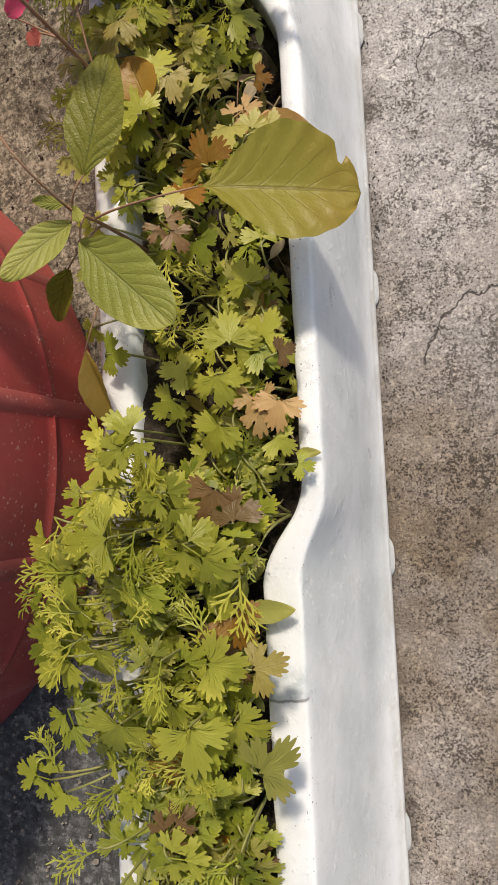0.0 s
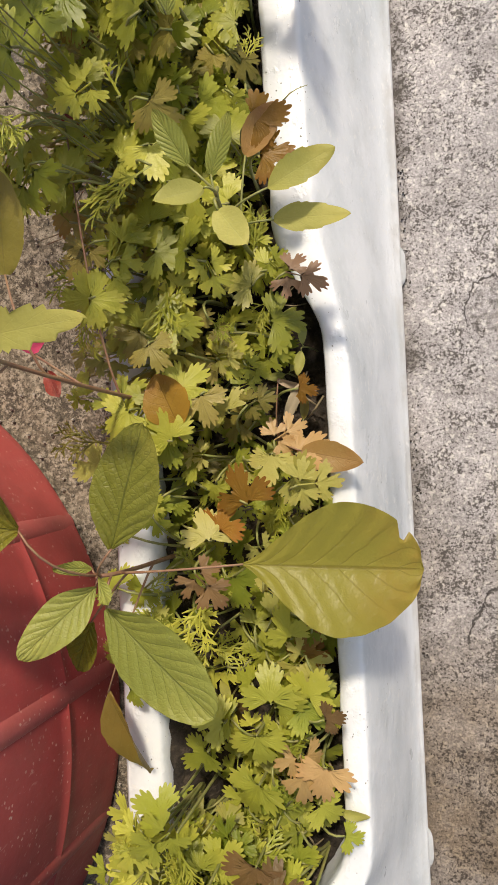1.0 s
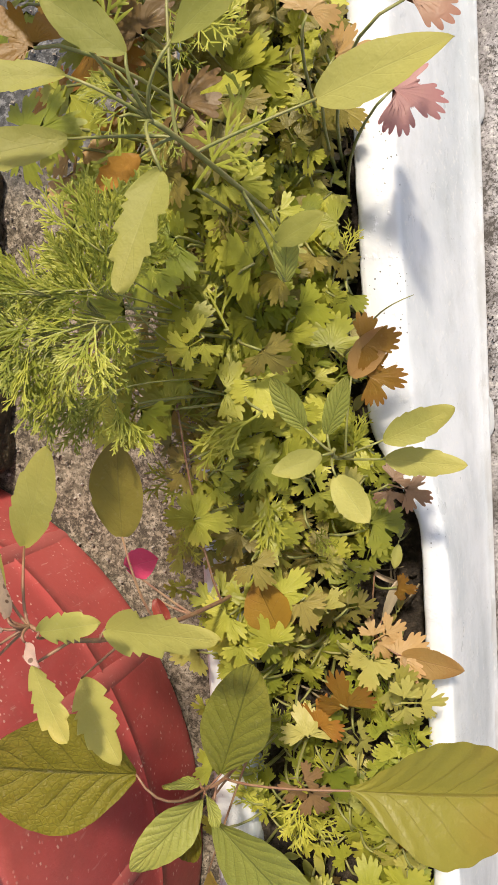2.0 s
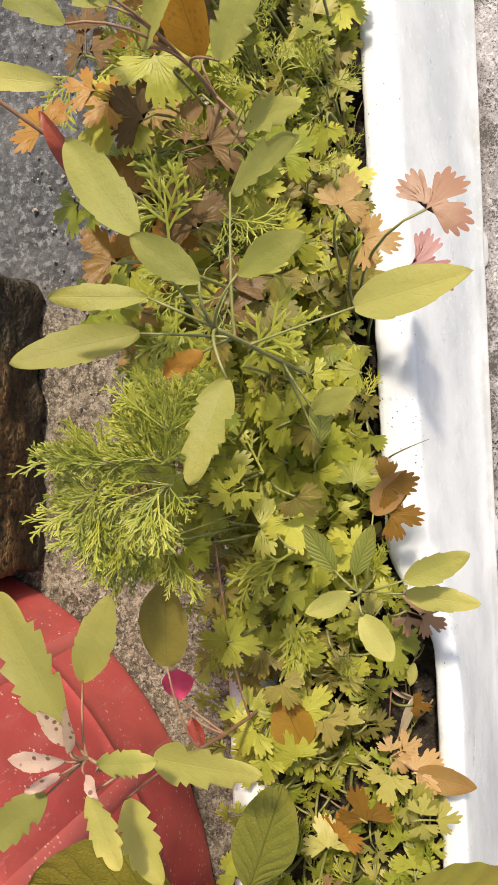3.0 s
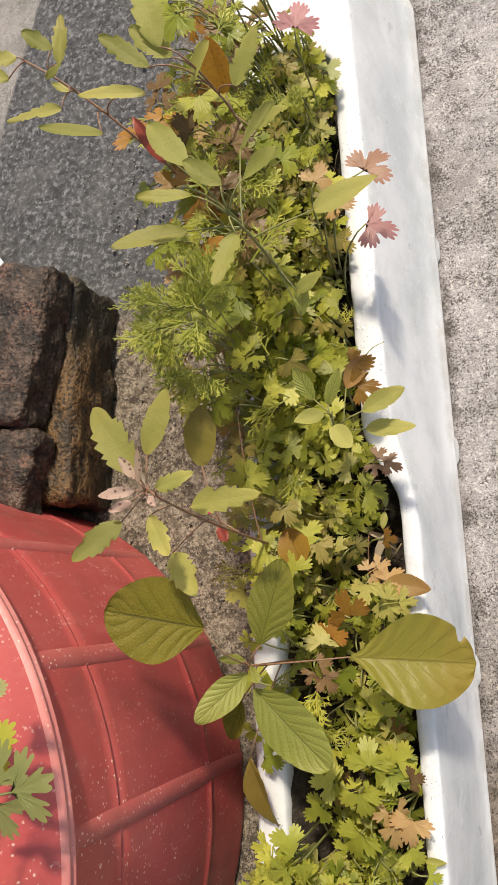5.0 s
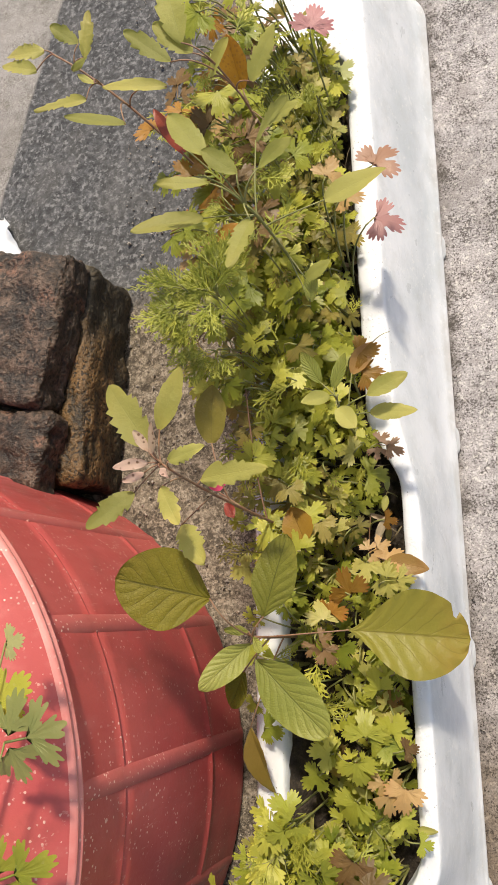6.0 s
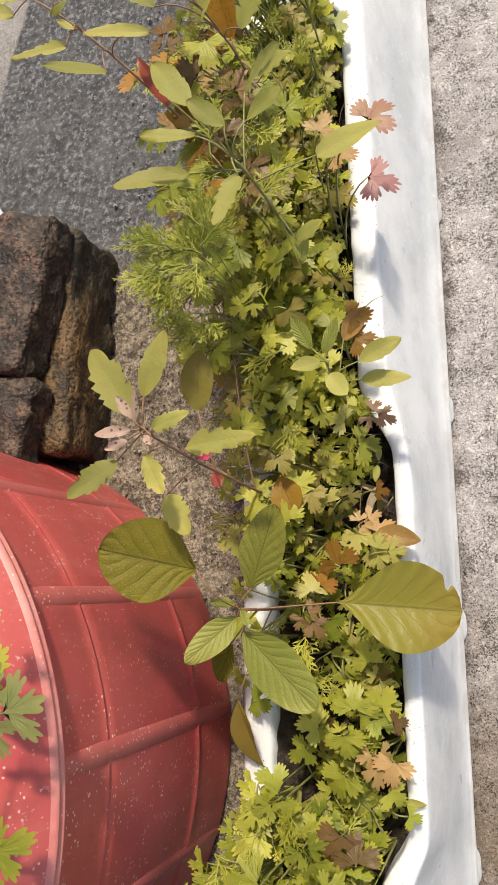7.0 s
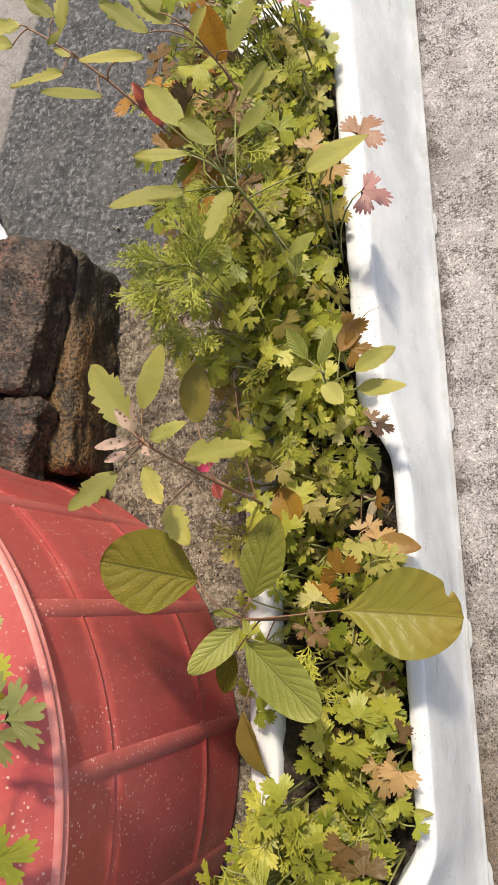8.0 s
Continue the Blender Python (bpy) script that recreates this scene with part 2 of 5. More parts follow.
def red_plastic(name="red_plastic", chalk=0.0):
    """Sun-faded red plastic with chalky bloom, splashes and dust."""
    m = Nodes(name)
    bloom = m.noise(7.0, 6.0, 0.65)
    wisps = m.noise(60.0, 5.0, 0.6, stretch=(1.0, 1.0, 0.25))
    colour = m.mix(m.ramp(bloom, (0.35, 0.0), (0.7, 0.55)), (0.370, 0.050, 0.049), (0.500, 0.125, 0.112))
    colour = m.mix(m.ramp(wisps, (0.56, 0.0), (0.78, 0.3)), colour, (0.54, 0.20, 0.18))
    grimy = m.ramp(m.noise(9.0, 4.0), (0.36, 0.25), (0.60, 1.0))
    ragged = m.math("MULTIPLY", m.noise(520.0, 3.0), 0.36)
    drops = m.math("MULTIPLY", m.ramp(m.math("ADD", m.cells(135.0), ragged), (0.262, 1.0), (0.310, 0.0)), m.ramp(m.noise(60.0, 2.0), (0.42, 0.0), (0.50, 1.0)))
    flecks = m.math("MULTIPLY", m.ramp(m.math("ADD", m.cells(230.0), ragged), (0.32, 1.0), (0.40, 0.0)), m.ramp(m.noise(30.0, 3.0), (0.46, 0.05), (0.58, 1.0)))
    blots = m.math("MULTIPLY", m.ramp(m.math("ADD", m.cells(48.0), m.math("MULTIPLY", m.noise(300.0, 3.0), 0.40)), (0.235, 1.0), (0.260, 0.0)), m.ramp(m.noise(22.0, 3.0), (0.45, 0.0), (0.53, 1.0)))
    colour = m.mix(m.math("MULTIPLY", m.math("MAXIMUM", blots, m.math("MAXIMUM", drops, flecks)), grimy), colour, (0.72, 0.52, 0.44))
    scuff = m.ramp(m.noise(260.0, 3.0, 0.6, stretch=(1.0, 1.0, 0.2)), (0.66, 0.0), (0.73, 0.6))
    colour = m.mix(m.math("MULTIPLY", scuff, grimy), colour, (0.60, 0.36, 0.31))
    soot = m.ramp(m.noise(11.0, 6.0, 0.68), (0.48, 0.0), (0.68, 0.7))
    colour = m.mix(soot, colour, (0.235, 0.052, 0.045))
    if chalk:
        colour = m.mix(m.math("MULTIPLY", m.ramp(m.noise(26.0, 5.0, 0.7), (0.30, 0.45), (0.60, 1.0)), chalk), colour, (0.66, 0.36, 0.32))
    m.bump(m.math("ADD", m.noise(240.0, 3.0), m.math("MULTIPLY", m.math("MAXIMUM", drops, flecks), 3.0)), 0.22, 0.001)
    return m.done(colour, m.ramp(wisps, (0.3, 0.30), (0.7, 0.52)), Specular_IOR_Level=0.5)


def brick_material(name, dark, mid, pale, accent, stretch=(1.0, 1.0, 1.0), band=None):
    """Weathered clay: soot and moss in the hollows, pale worn grains, patches of bare clay; band: a colour that fades
    towards the bottom.
    """
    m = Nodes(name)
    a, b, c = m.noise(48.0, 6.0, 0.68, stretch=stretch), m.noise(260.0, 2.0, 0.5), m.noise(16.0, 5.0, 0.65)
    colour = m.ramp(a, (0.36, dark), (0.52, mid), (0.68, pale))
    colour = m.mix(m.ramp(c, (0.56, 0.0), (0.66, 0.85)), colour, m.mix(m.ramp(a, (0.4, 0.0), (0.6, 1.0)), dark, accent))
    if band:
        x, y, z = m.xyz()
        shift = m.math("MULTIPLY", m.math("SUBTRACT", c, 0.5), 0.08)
        # band colour, strongest high on the block and at its low-y end
        golden_band = m.math("MULTIPLY", m.span(m.math("ADD", z, m.math("MULTIPLY", shift, 0.4)), 0.012, 0.050), m.span(m.math("ADD", y, shift), 0.060, 0.020))
        colour = m.mix(m.math("MULTIPLY", golden_band, m.ramp(a, (0.38, 0.1), (0.52, 0.95))), colour, band)
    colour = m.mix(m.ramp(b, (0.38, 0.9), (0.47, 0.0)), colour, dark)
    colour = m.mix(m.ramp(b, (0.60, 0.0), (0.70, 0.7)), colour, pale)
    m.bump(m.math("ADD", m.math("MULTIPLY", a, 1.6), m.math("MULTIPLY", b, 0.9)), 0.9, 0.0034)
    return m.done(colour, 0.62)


def leaf_material(name, deep, light, tip, veins=0.0, vein_crease_colour=(0.4, 0.45, 0.2), ribs=7.0, glow=0.46, rough=0.42, spots=0.0, quilt=0.0):
    """A leaf: colour that drifts over the blade and from leaf to leaf, raised veins, light coming through."""
    m = Nodes(name)
    rnd = m.random()
    soft, fine = m.noise(55.0, 4.0, 0.6), m.noise(420.0, 3.0, 0.6)
    u, v, _ = m.xyz("UV")
    other = m.math("FRACT", m.math("MULTIPLY", rnd, 17.31))
    base = m.mix(m.span(rnd, 0.0, 1.0), deep, light)
    base = m.mix(m.ramp(soft, (0.40, 0.0), (0.70, 0.7)), base, light)
    edge = m.math("MULTIPLY", m.span(v, 0.45, 1.0), m.ramp(soft, (0.35, 0.2), (0.65, 1.0)))
    base = m.mix(m.math("MULTIPLY", edge, 0.8), base, tip)
    bend = m.math("MULTIPLY", m.math("SUBTRACT", m.noise(45.0, 2.0), 0.5), 0.6)
    side = m.math("ABSOLUTE", m.math("SUBTRACT", u, 0.5))
    rise = m.math("ADD", m.math("SUBTRACT", m.math("MULTIPLY", v, ribs), m.math("MULTIPLY", m.math("POWER", side, 0.8), ribs * 0.62)), bend)
    line = m.math("ABSOLUTE", m.math("SUBTRACT", m.math("FRACT", rise), 0.5))
    lateral = m.math("MULTIPLY", m.span(line, 0.43, 0.495), m.span(side, 0.46, 0.25))
    midrib = m.span(side, 0.022, 0.006)
    vein = m.math("MAXIMUM", m.math("MULTIPLY", lateral, 0.6), midrib)
    base = m.mix(m.math("MULTIPLY", vein, veins), base, vein_crease_colour)
    if spots:
        hole = m.math("MULTIPLY", m.ramp(m.cells(330.0), (0.27, 1.0), (0.35, 0.0)), m.ramp(m.noise(70.0, 2.0), (0.38, 0.0), (0.46, 1.0)))
        base = m.mix(m.math("MULTIPLY", hole, spots), base, (0.10, 0.05, 0.03))
    base = m.mix(m.ramp(fine, (0.62, 0.0), (0.8, 0.25)), base, (0.5, 0.48, 0.30))
    base = m.mix(1.0, base, m.ramp(other, (0.0, (0.64, 0.66, 0.58)), (0.5, (0.98, 0.96, 0.92)), (1.0, (1.24, 1.17, 1.25))), "MULTIPLY")
    relief = m.math("MULTIPLY", vein, -0.6 * max(veins - 0.2, 0.02))
    if quilt:
        pillow = m.math("MULTIPLY", m.span(line, 0.5, 0.1), m.span(side, 0.02, 0.12))
        net = m.span(m.cells(430.0, "DISTANCE_TO_EDGE"), 0.0, 0.22)
        # net of creases darkened in colour, for the shade between the pillows
        base = m.mix(m.math("MULTIPLY", m.math("SUBTRACT", 1.0, net), 0.55 * quilt), base, vein_crease_colour)
        relief = m.math("ADD", relief, m.math("MULTIPLY", m.math("ADD", pillow, m.math("MULTIPLY", net, 0.35)), 1.7 * quilt))
    normal = m.bump(m.math("ADD", relief, m.math("ADD", m.math("MULTIPLY", soft, 0.8), m.math("MULTIPLY", m.noise(170.0, 3.0), 0.6))), 0.75, 0.0013)
    m.done(base, rough, Specular_IOR_Level=0.38)
    thin = m.tree.nodes.new("ShaderNodeBsdfTranslucent")
    m.link(m.mix(0.5, base, light), thin.inputs["Color"])
    m.link(normal, thin.inputs["Normal"])
    both = m.tree.nodes.new("ShaderNodeMixShader")
    both.inputs[0].default_value = glow
    m.link(m.bsdf.outputs[0], both.inputs[1])
    m.link(thin.outputs[0], both.inputs[2])
    m.link(both.outputs[0], m.tree.nodes["Material Output"].inputs["Surface"])
    return m.mat


def plain_material(name, colour, other, rough=0.6, scale=90.0):
    m = Nodes(name)
    n = m.noise(scale, 4.0)
    m.bump(n, 0.3, 0.001)
    return m.done(m.mix(m.ramp(n, (0.35, 0.0), (0.7, 1.0)), colour, other), rough)


CONCRETE, FOAM, SOIL, RED = concrete_material(), foam_material(), soil_material(), red_plastic()
RED_CHALKY, RED_RUBBED = red_plastic("red_plastic_chalky", 0.45), red_plastic("red_plastic_rubbed", 0.12)
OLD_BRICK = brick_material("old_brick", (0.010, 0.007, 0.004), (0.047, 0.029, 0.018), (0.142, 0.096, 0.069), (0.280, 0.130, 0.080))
MOSSY_BRICK = brick_material("mossy_brick", (0.009, 0.007, 0.003), (0.026, 0.019, 0.009), (0.085, 0.064, 0.032), (0.070, 0.044, 0.018), (1.0, 0.45, 1.0), (0.145, 0.080, 0.028))
GREEN = leaf_material("coriander_green", (0.245, 0.272, 0.034), (0.483, 0.493, 0.079), (0.564, 0.530, 0.098))
FRESH = leaf_material("coriander_fresh", (0.186, 0.239, 0.029), (0.372, 0.410, 0.056), (0.462, 0.465, 0.067))
PALE = leaf_material("coriander_pale", (0.292, 0.331, 0.112), (0.389, 0.422, 0.173), (0.447, 0.442, 0.173))
YELLOW = leaf_material("coriander_yellowed", (0.339, 0.335, 0.077), (0.436, 0.420, 0.117), (0.475, 0.400, 0.140))
RUST = leaf_material("coriander_rusty", (0.303, 0.145, 0.023), (0.391, 0.215, 0.038), (0.356, 0.119, 0.032))
TAN = leaf_material("coriander_tan", (0.42, 0.27, 0.10), (0.52, 0.35, 0.15), (0.46, 0.25, 0.10))
PINK = leaf_material("coriander_pink", (0.470, 0.206, 0.224), (0.560, 0.290, 0.293), (0.426, 0.120, 0.155))
DUSKY = leaf_material("coriander_dusky", (0.297, 0.169, 0.104), (0.387, 0.241, 0.153), (0.324, 0.135, 0.099))
PURPLE = leaf_material("coriander_purple", (0.162, 0.097, 0.042), (0.230, 0.147, 0.059), (0.145, 0.069, 0.035))
FEATHER = leaf_material("feathery_green", (0.182, 0.221, 0.025), (0.327, 0.357, 0.053), (0.485, 0.477, 0.103), glow=0.3)
# amaranths: the dark vein colours also paint in the shade of creases
AMARANTH = leaf_material("amaranth_green", (0.233, 0.273, 0.051), (0.338, 0.373, 0.088), (0.467, 0.456, 0.114), 0.6, (0.11, 0.135, 0.035), 8.0, quilt=0.16)
AMARANTH_MID = leaf_material("amaranth_mid_green", (0.169, 0.186, 0.026), (0.256, 0.267, 0.048), (0.365, 0.347, 0.079), 0.55, (0.050, 0.068, 0.016), 7.0, quilt=0.22)
AMARANTH_OLD = leaf_material("amaranth_yellowing", (0.319, 0.295, 0.045), (0.402, 0.363, 0.069), (0.433, 0.254, 0.053), 0.50, (0.15, 0.105, 0.014), 6.0, quilt=0.035)
AMARANTH_DARK = leaf_material("amaranth_olive", (0.170, 0.165, 0.014), (0.240, 0.225, 0.024), (0.23, 0.20, 0.03), 0.75, (0.055, 0.06, 0.010), 6.0, quilt=0.3, rough=0.58)
DULL = leaf_material("dull_olive_leaf", (0.263, 0.230, 0.051), (0.319, 0.275, 0.069), (0.269, 0.194, 0.048), 0.3, (0.15, 0.14, 0.06), 6.0)
GOOSE = leaf_material("goosefoot_pale", (0.290, 0.305, 0.070), (0.391, 0.397, 0.109), (0.445, 0.424, 0.115), 0.25, (0.33, 0.36, 0.15), 5.0, rough=0.6)
GOOSE_YELLOW = leaf_material("goosefoot_yellow", (0.350, 0.353, 0.087), (0.427, 0.418, 0.119), (0.487, 0.423, 0.098), 0.3, (0.40, 0.40, 0.14), 5.0, rough=0.55)
GOOSE_SPOTTED = leaf_material("goosefoot_spotted", (0.450, 0.327, 0.252), (0.540, 0.413, 0.328), (0.522, 0.361, 0.286), 0.3, (0.5, 0.42, 0.3), 5.0, spots=0.9)
BROWN = leaf_material("brown_leaf", (0.30, 0.175, 0.060), (0.40, 0.25, 0.09), (0.33, 0.15, 0.05), 0.4, (0.24, 0.12, 0.04), 6.0)
OLIVE_BROWN = leaf_material("olive_brown_leaf", (0.27, 0.185, 0.040), (0.34, 0.24, 0.06), (0.22, 0.22, 0.05), 0.3, (0.16, 0.11, 0.03), 6.0)
ORANGE = leaf_material("orange_leaf", (0.43, 0.20, 0.020), (0.52, 0.285, 0.032), (0.32, 0.10, 0.02), 0.5, (0.22, 0.09, 0.02), 6.0, spots=0.4)
CLAY = leaf_material("clay_leaf", (0.370, 0.210, 0.031), (0.459, 0.268, 0.043), (0.357, 0.140, 0.025), 0.4, (0.16, 0.09, 0.02), 6.0)
CRIMSON = leaf_material("crimson_leaf", (0.575, 0.046, 0.119), (0.725, 0.091, 0.196), (0.525, 0.039, 0.098), 0.3, (0.5, 0.12, 0.16), 6.0)
CRIMSON_BROWN = leaf_material("crimson_brown_leaf", (0.20, 0.028, 0.020), (0.27, 0.055, 0.032), (0.20, 0.04, 0.02), 0.3, (0.3, 0.10, 0.07), 6.0, glow=0.2)
DRY = leaf_material("dry_leaf", (0.24, 0.19, 0.12), (0.36, 0.29, 0.19), (0.30, 0.2, 0.12), 0.3, (0.2, 0.14, 0.08), 5.0, glow=0.15)
STEM = plain_material("green_stem", (0.16, 0.18, 0.045), (0.24, 0.22, 0.08), 0.5, 200.0)
RED_STEM = plain_material("reddish_stem", (0.20, 0.09, 0.055), (0.26, 0.17, 0.09), 0.5, 200.0)
WHITE_SCRAP = plain_material("white_scrap", (0.72, 0.74, 0.76), (0.60, 0.64, 0.68), 0.45)
GRIT = plain_material("grit", (0.14, 0.12, 0.10), (0.42, 0.38, 0.33), 0.9, 60.0)


# ---- builders ----
def mesh_of(name, verts, faces, material, uvs=None, smooth=True):
    me = bpy.data.meshes.new(name)
    me.from_pydata(verts, [], faces)
    if uvs is not None:
        layer = me.uv_layers.new(name="UVMap")
        idx = np.empty(len(me.loops), dtype=np.int32)
        me.loops.foreach_get("vertex_index", idx)
        layer.data.foreach_set("uv", np.asarray(uvs, dtype=np.float32)[idx].ravel())
    me.materials.append(material)
    if smooth:
        me.polygons.foreach_set("use_smooth", [True] * len(me.polygons))
    me.update()
    return me


def part(name, data, material, parent, label=""):
    """A mesh object under a thing or a part; data is a bmesh or a mesh."""
    if isinstance(data, bmesh.types.BMesh):
        me = bpy.data.meshes.new(name)
        data.to_mesh(me)
        data.free()
        me.materials.append(material)
        me.polygons.foreach_set("use_smooth", [True] * len(me.polygons))
        data = me
    ob = new(name, data)
    ob.parent = parent
    return tagged(ob, label)


def thing(name, at, label, category, group="", kind=""):
    ob = new(name)
    ob.empty_display_size = 0.02
    ob.location = at
    return tagged(ob, label, category, group, kind)


def smoothstep(a, b, x):
    t = min(max((x - a) / (b - a), 0.0), 1.0)
    return t * t * (3 - 2 * t)


def tubes(paths, sides=5):
    """Vertices and faces of tapered tubes; each path is a list of (point, radius)."""
    verts, faces = [], []
    for path in paths:
        start = len(verts)
        for i, (p, r) in enumerate(path):
            a, b = path[max(i - 1, 0)][0], path[min(i + 1, len(path) - 1)][0]
            d = (Vector(b) - Vector(a)).normalized()
            s = d.cross(Vector((0.3, 0.9, 0.2))).normalized()
            t = d.cross(s)
            for k in range(sides):
                w = 2 * math.pi * k / sides
                verts.append(Vector(p) + r * (math.cos(w) * s + math.sin(w) * t))
        for i in range(len(path) - 1):
            for k in range(sides):
                q = start + i * sides
                faces.append((q + k, q + (k + 1) % sides, q + sides + (k + 1) % sides, q + sides + k))
        faces.append(tuple(start + (len(path) - 1) * sides + k for k in range(sides)))
    return verts, faces


def arch(a, b, lift, r0, r1, steps=7, sway=(0, 0, 0)):
    """A stalk from a to b that rises first and bends over."""
    a, b, s = Vector(a), Vector(b), Vector(sway)
    c = Vector((a.x * 0.75 + b.x * 0.25, a.y * 0.75 + b.y * 0.25, max(a.z, b.z) + lift)) + s
    out = []
    for i in range(steps + 1):
        t = i / steps
        p = a.lerp(c, t).lerp(c.lerp(b, t), t)
        out.append((p, r0 + (r1 - r0) * t))
    return out


def leaf_pose(base, tip, roll=0.0):
    """A pose whose y axis runs from base to tip and whose z axis points as far up as it can."""
    y = (Vector(tip) - Vector(base)).normalized()
    x = y.cross(Vector((0, 0, 1))).normalized()
    z = x.cross(y)
    m = Matrix((x, y, z)).transposed().to_4x4()
    return Matrix.Translation(base) @ m @ Matrix.Rotation(radians(roll), 4, "Y")


def blade_mesh(name, length, width, widest, material, blunt=0.5, fold=0.25, droop=0.12, teeth=0, depth=0.0, ripple=0.0, wave=0.0, seed=0, rows=26, cols=8, base=0.0, notch=None, wedge=0.75):
    """A simple leaf blade along +y: width by a bulged profile, folded along its midrib, drooping towards the tip."""
    rng = random.Random(seed)
    verts, uvs, faces = [], [], []
    ph = rng.uniform(0, 6.28)
    tips = {}
    for k in (-1, 1):
        tips[k] = sorted((0.20 + 0.58 * (i + rng.uniform(0.1, 0.9)) / max(teeth, 1), rng.uniform(0.35, 1.0)) for i in range(teeth))
    for i in range(rows + 1):
        t = i / rows
        if t < widest:
            w = base + (1 - base) * math.sin(0.5 * math.pi * t / widest) ** wedge
        else:
            w = math.cos(0.5 * math.pi * (t - widest) / (1 - widest)) ** blunt
        for j in range(cols + 1):
            s = 2 * j / cols - 1
            edge = 1.0
            if teeth and s:
                side = tips[1 if s > 0 else -1]
                done = [q for q in side if q[0] <= t]
                ahead = [q for q in side if q[0] > t]
                if done:
                    p0, d0 = done[-1]
                    p1 = ahead[0][0] if ahead else 1.0
                    edge = 1 - depth * d0 * (1 - (t - p0) / (p1 - p0)) * abs(s) ** 3
            half = 0.5 * width * w * edge
            if notch and s < 0 and abs(t - notch[0]) < notch[1] and abs(s) > 0.5:
                half *= 1 - notch[2] * (abs(s) - 0.5) * 2
            x = s * half
            y = length * t
            z = fold * abs(x) - droop * length * t * t
            z += ripple * math.cos(2 * math.pi * (7 * t - 1.6 * abs(s))) * abs(s) * (1 - abs(s) * 0.4)
            z += wave * math.sin(5.0 * t + ph + (1.7 if s > 0 else 0)) * s * s
            verts.append((x, y, z))
            uvs.append((0.5 + 0.5 * s, t))
    for i in range(rows):
        for j in range(cols):
            q = i * (cols + 1) + j
            faces.append((q, q + 1, q + cols + 2, q + cols + 1))
    return mesh_of(name, verts, faces, material, uvs)


def lobed_leaflet(rng, size, at, heading, tilt, verts, faces, uvs, teeth=6, deep=0.5, wide=1.0, n=132):
    """One coriander leaflet: three broad lobes parted by narrow slits, each split again and ending in a row of small blunt teeth."""
    span = 66 * wide * rng.uniform(0.95, 1.06)
    lobe = {}
    for c in (-1, 0, 1):
        long = (1.0 if c == 0 else 0.92) * rng.uniform(0.93, 1.05)
        half = span * 0.5 - rng.uniform(6.5, 11.0)
        centre = c * span + rng.uniform(-2.5, 2.5)
        k = teeth + rng.choice((-1, 0, 0))
        split = rng.choice((-0.34, 0.0, 0.34, 0.5, -0.5)) + rng.uniform(-0.05, 0.05)
        tips = []
        for i in range(k):
            d = (2 * i + 1) / k - 1
            tips.append((centre + half * d, long * (1 - 0.28 * abs(d) ** 2.4) * rng.uniform(0.93, 1.05), half / k))
        lobe[c] = (centre, half, long, tips, rng.uniform(-0.34, 0.12), split, rng.uniform(0.05, 0.20))
    reach = 1.5 * span
    cut = 1 - deep
    outline = []
    for k in range(n + 1):
        th = -reach + 2 * reach * k / n
        c = max(-1, min(1, round(th / span)))
        centre, half, long, tips, drop, split, nick = lobe[c]
        d = (th - centre) / half
        if abs(d) <= 1:
            r = long * (0.82 - 0.30 * abs(d) ** 2.6)
            for a, tip, w in tips:
                e = abs(th - a) / w
                if e < 1:
                    r = max(r, tip * (0.82 + 0.18 * (1 - e ** 2.4)))
            r *= 1 - nick * max(0.0, 1 - abs(d - split) / 0.20)
        else:
            r = cut * rng.uniform(0.92, 1.06)
        if abs(th) > reach - 9:
            r *= 0.35 + 0.65 * (reach - abs(th)) / 9
        pleat = 0.006 * math.cos(math.pi * (d - split) * 2.0)
        outline.append((math.radians(th), r, drop, (th - centre) / (0.5 * span), math.radians(centre), pleat))
    start = len(verts)
    cup, curl = rng.uniform(-0.10, 0.22), rng.uniform(-0.20, 0.08)
    turn = Matrix.Translation(at) @ Matrix.Rotation(heading, 4, "Z") @ Matrix.Rotation(tilt, 4, "X")
    verts.append(turn @ Vector((0, 0, 0)))
    uvs.append((0.5, 0.0))
    for ring in (0.46, 0.76, 1.0):
        for th, r, drop, d, mid, pleat in outline:
            rr = size * r * ring
            th = mid + (th - mid) * (0.74 + 0.26 * ring)
            x, y = rr * math.sin(th), rr * math.cos(th) + 0.15 * size
            q = r * ring
            z = cup * (x * x) / size + curl * (y * y) / size + size * (drop * q * q - 0.03 * q * (1 - d * d) + pleat * q)
            verts.append(turn @ Vector((x, y, z)))
            uvs.append((0.5 + 0.34 * d, q))
    m = n + 1
    for k in range(n):
        faces.append((start, start + 1 + k, start + 2 + k))
        for ring in range(2):
            q = start + 1 + k + ring * m
            faces.append((q, q + m, q + m + 1, q + 1))


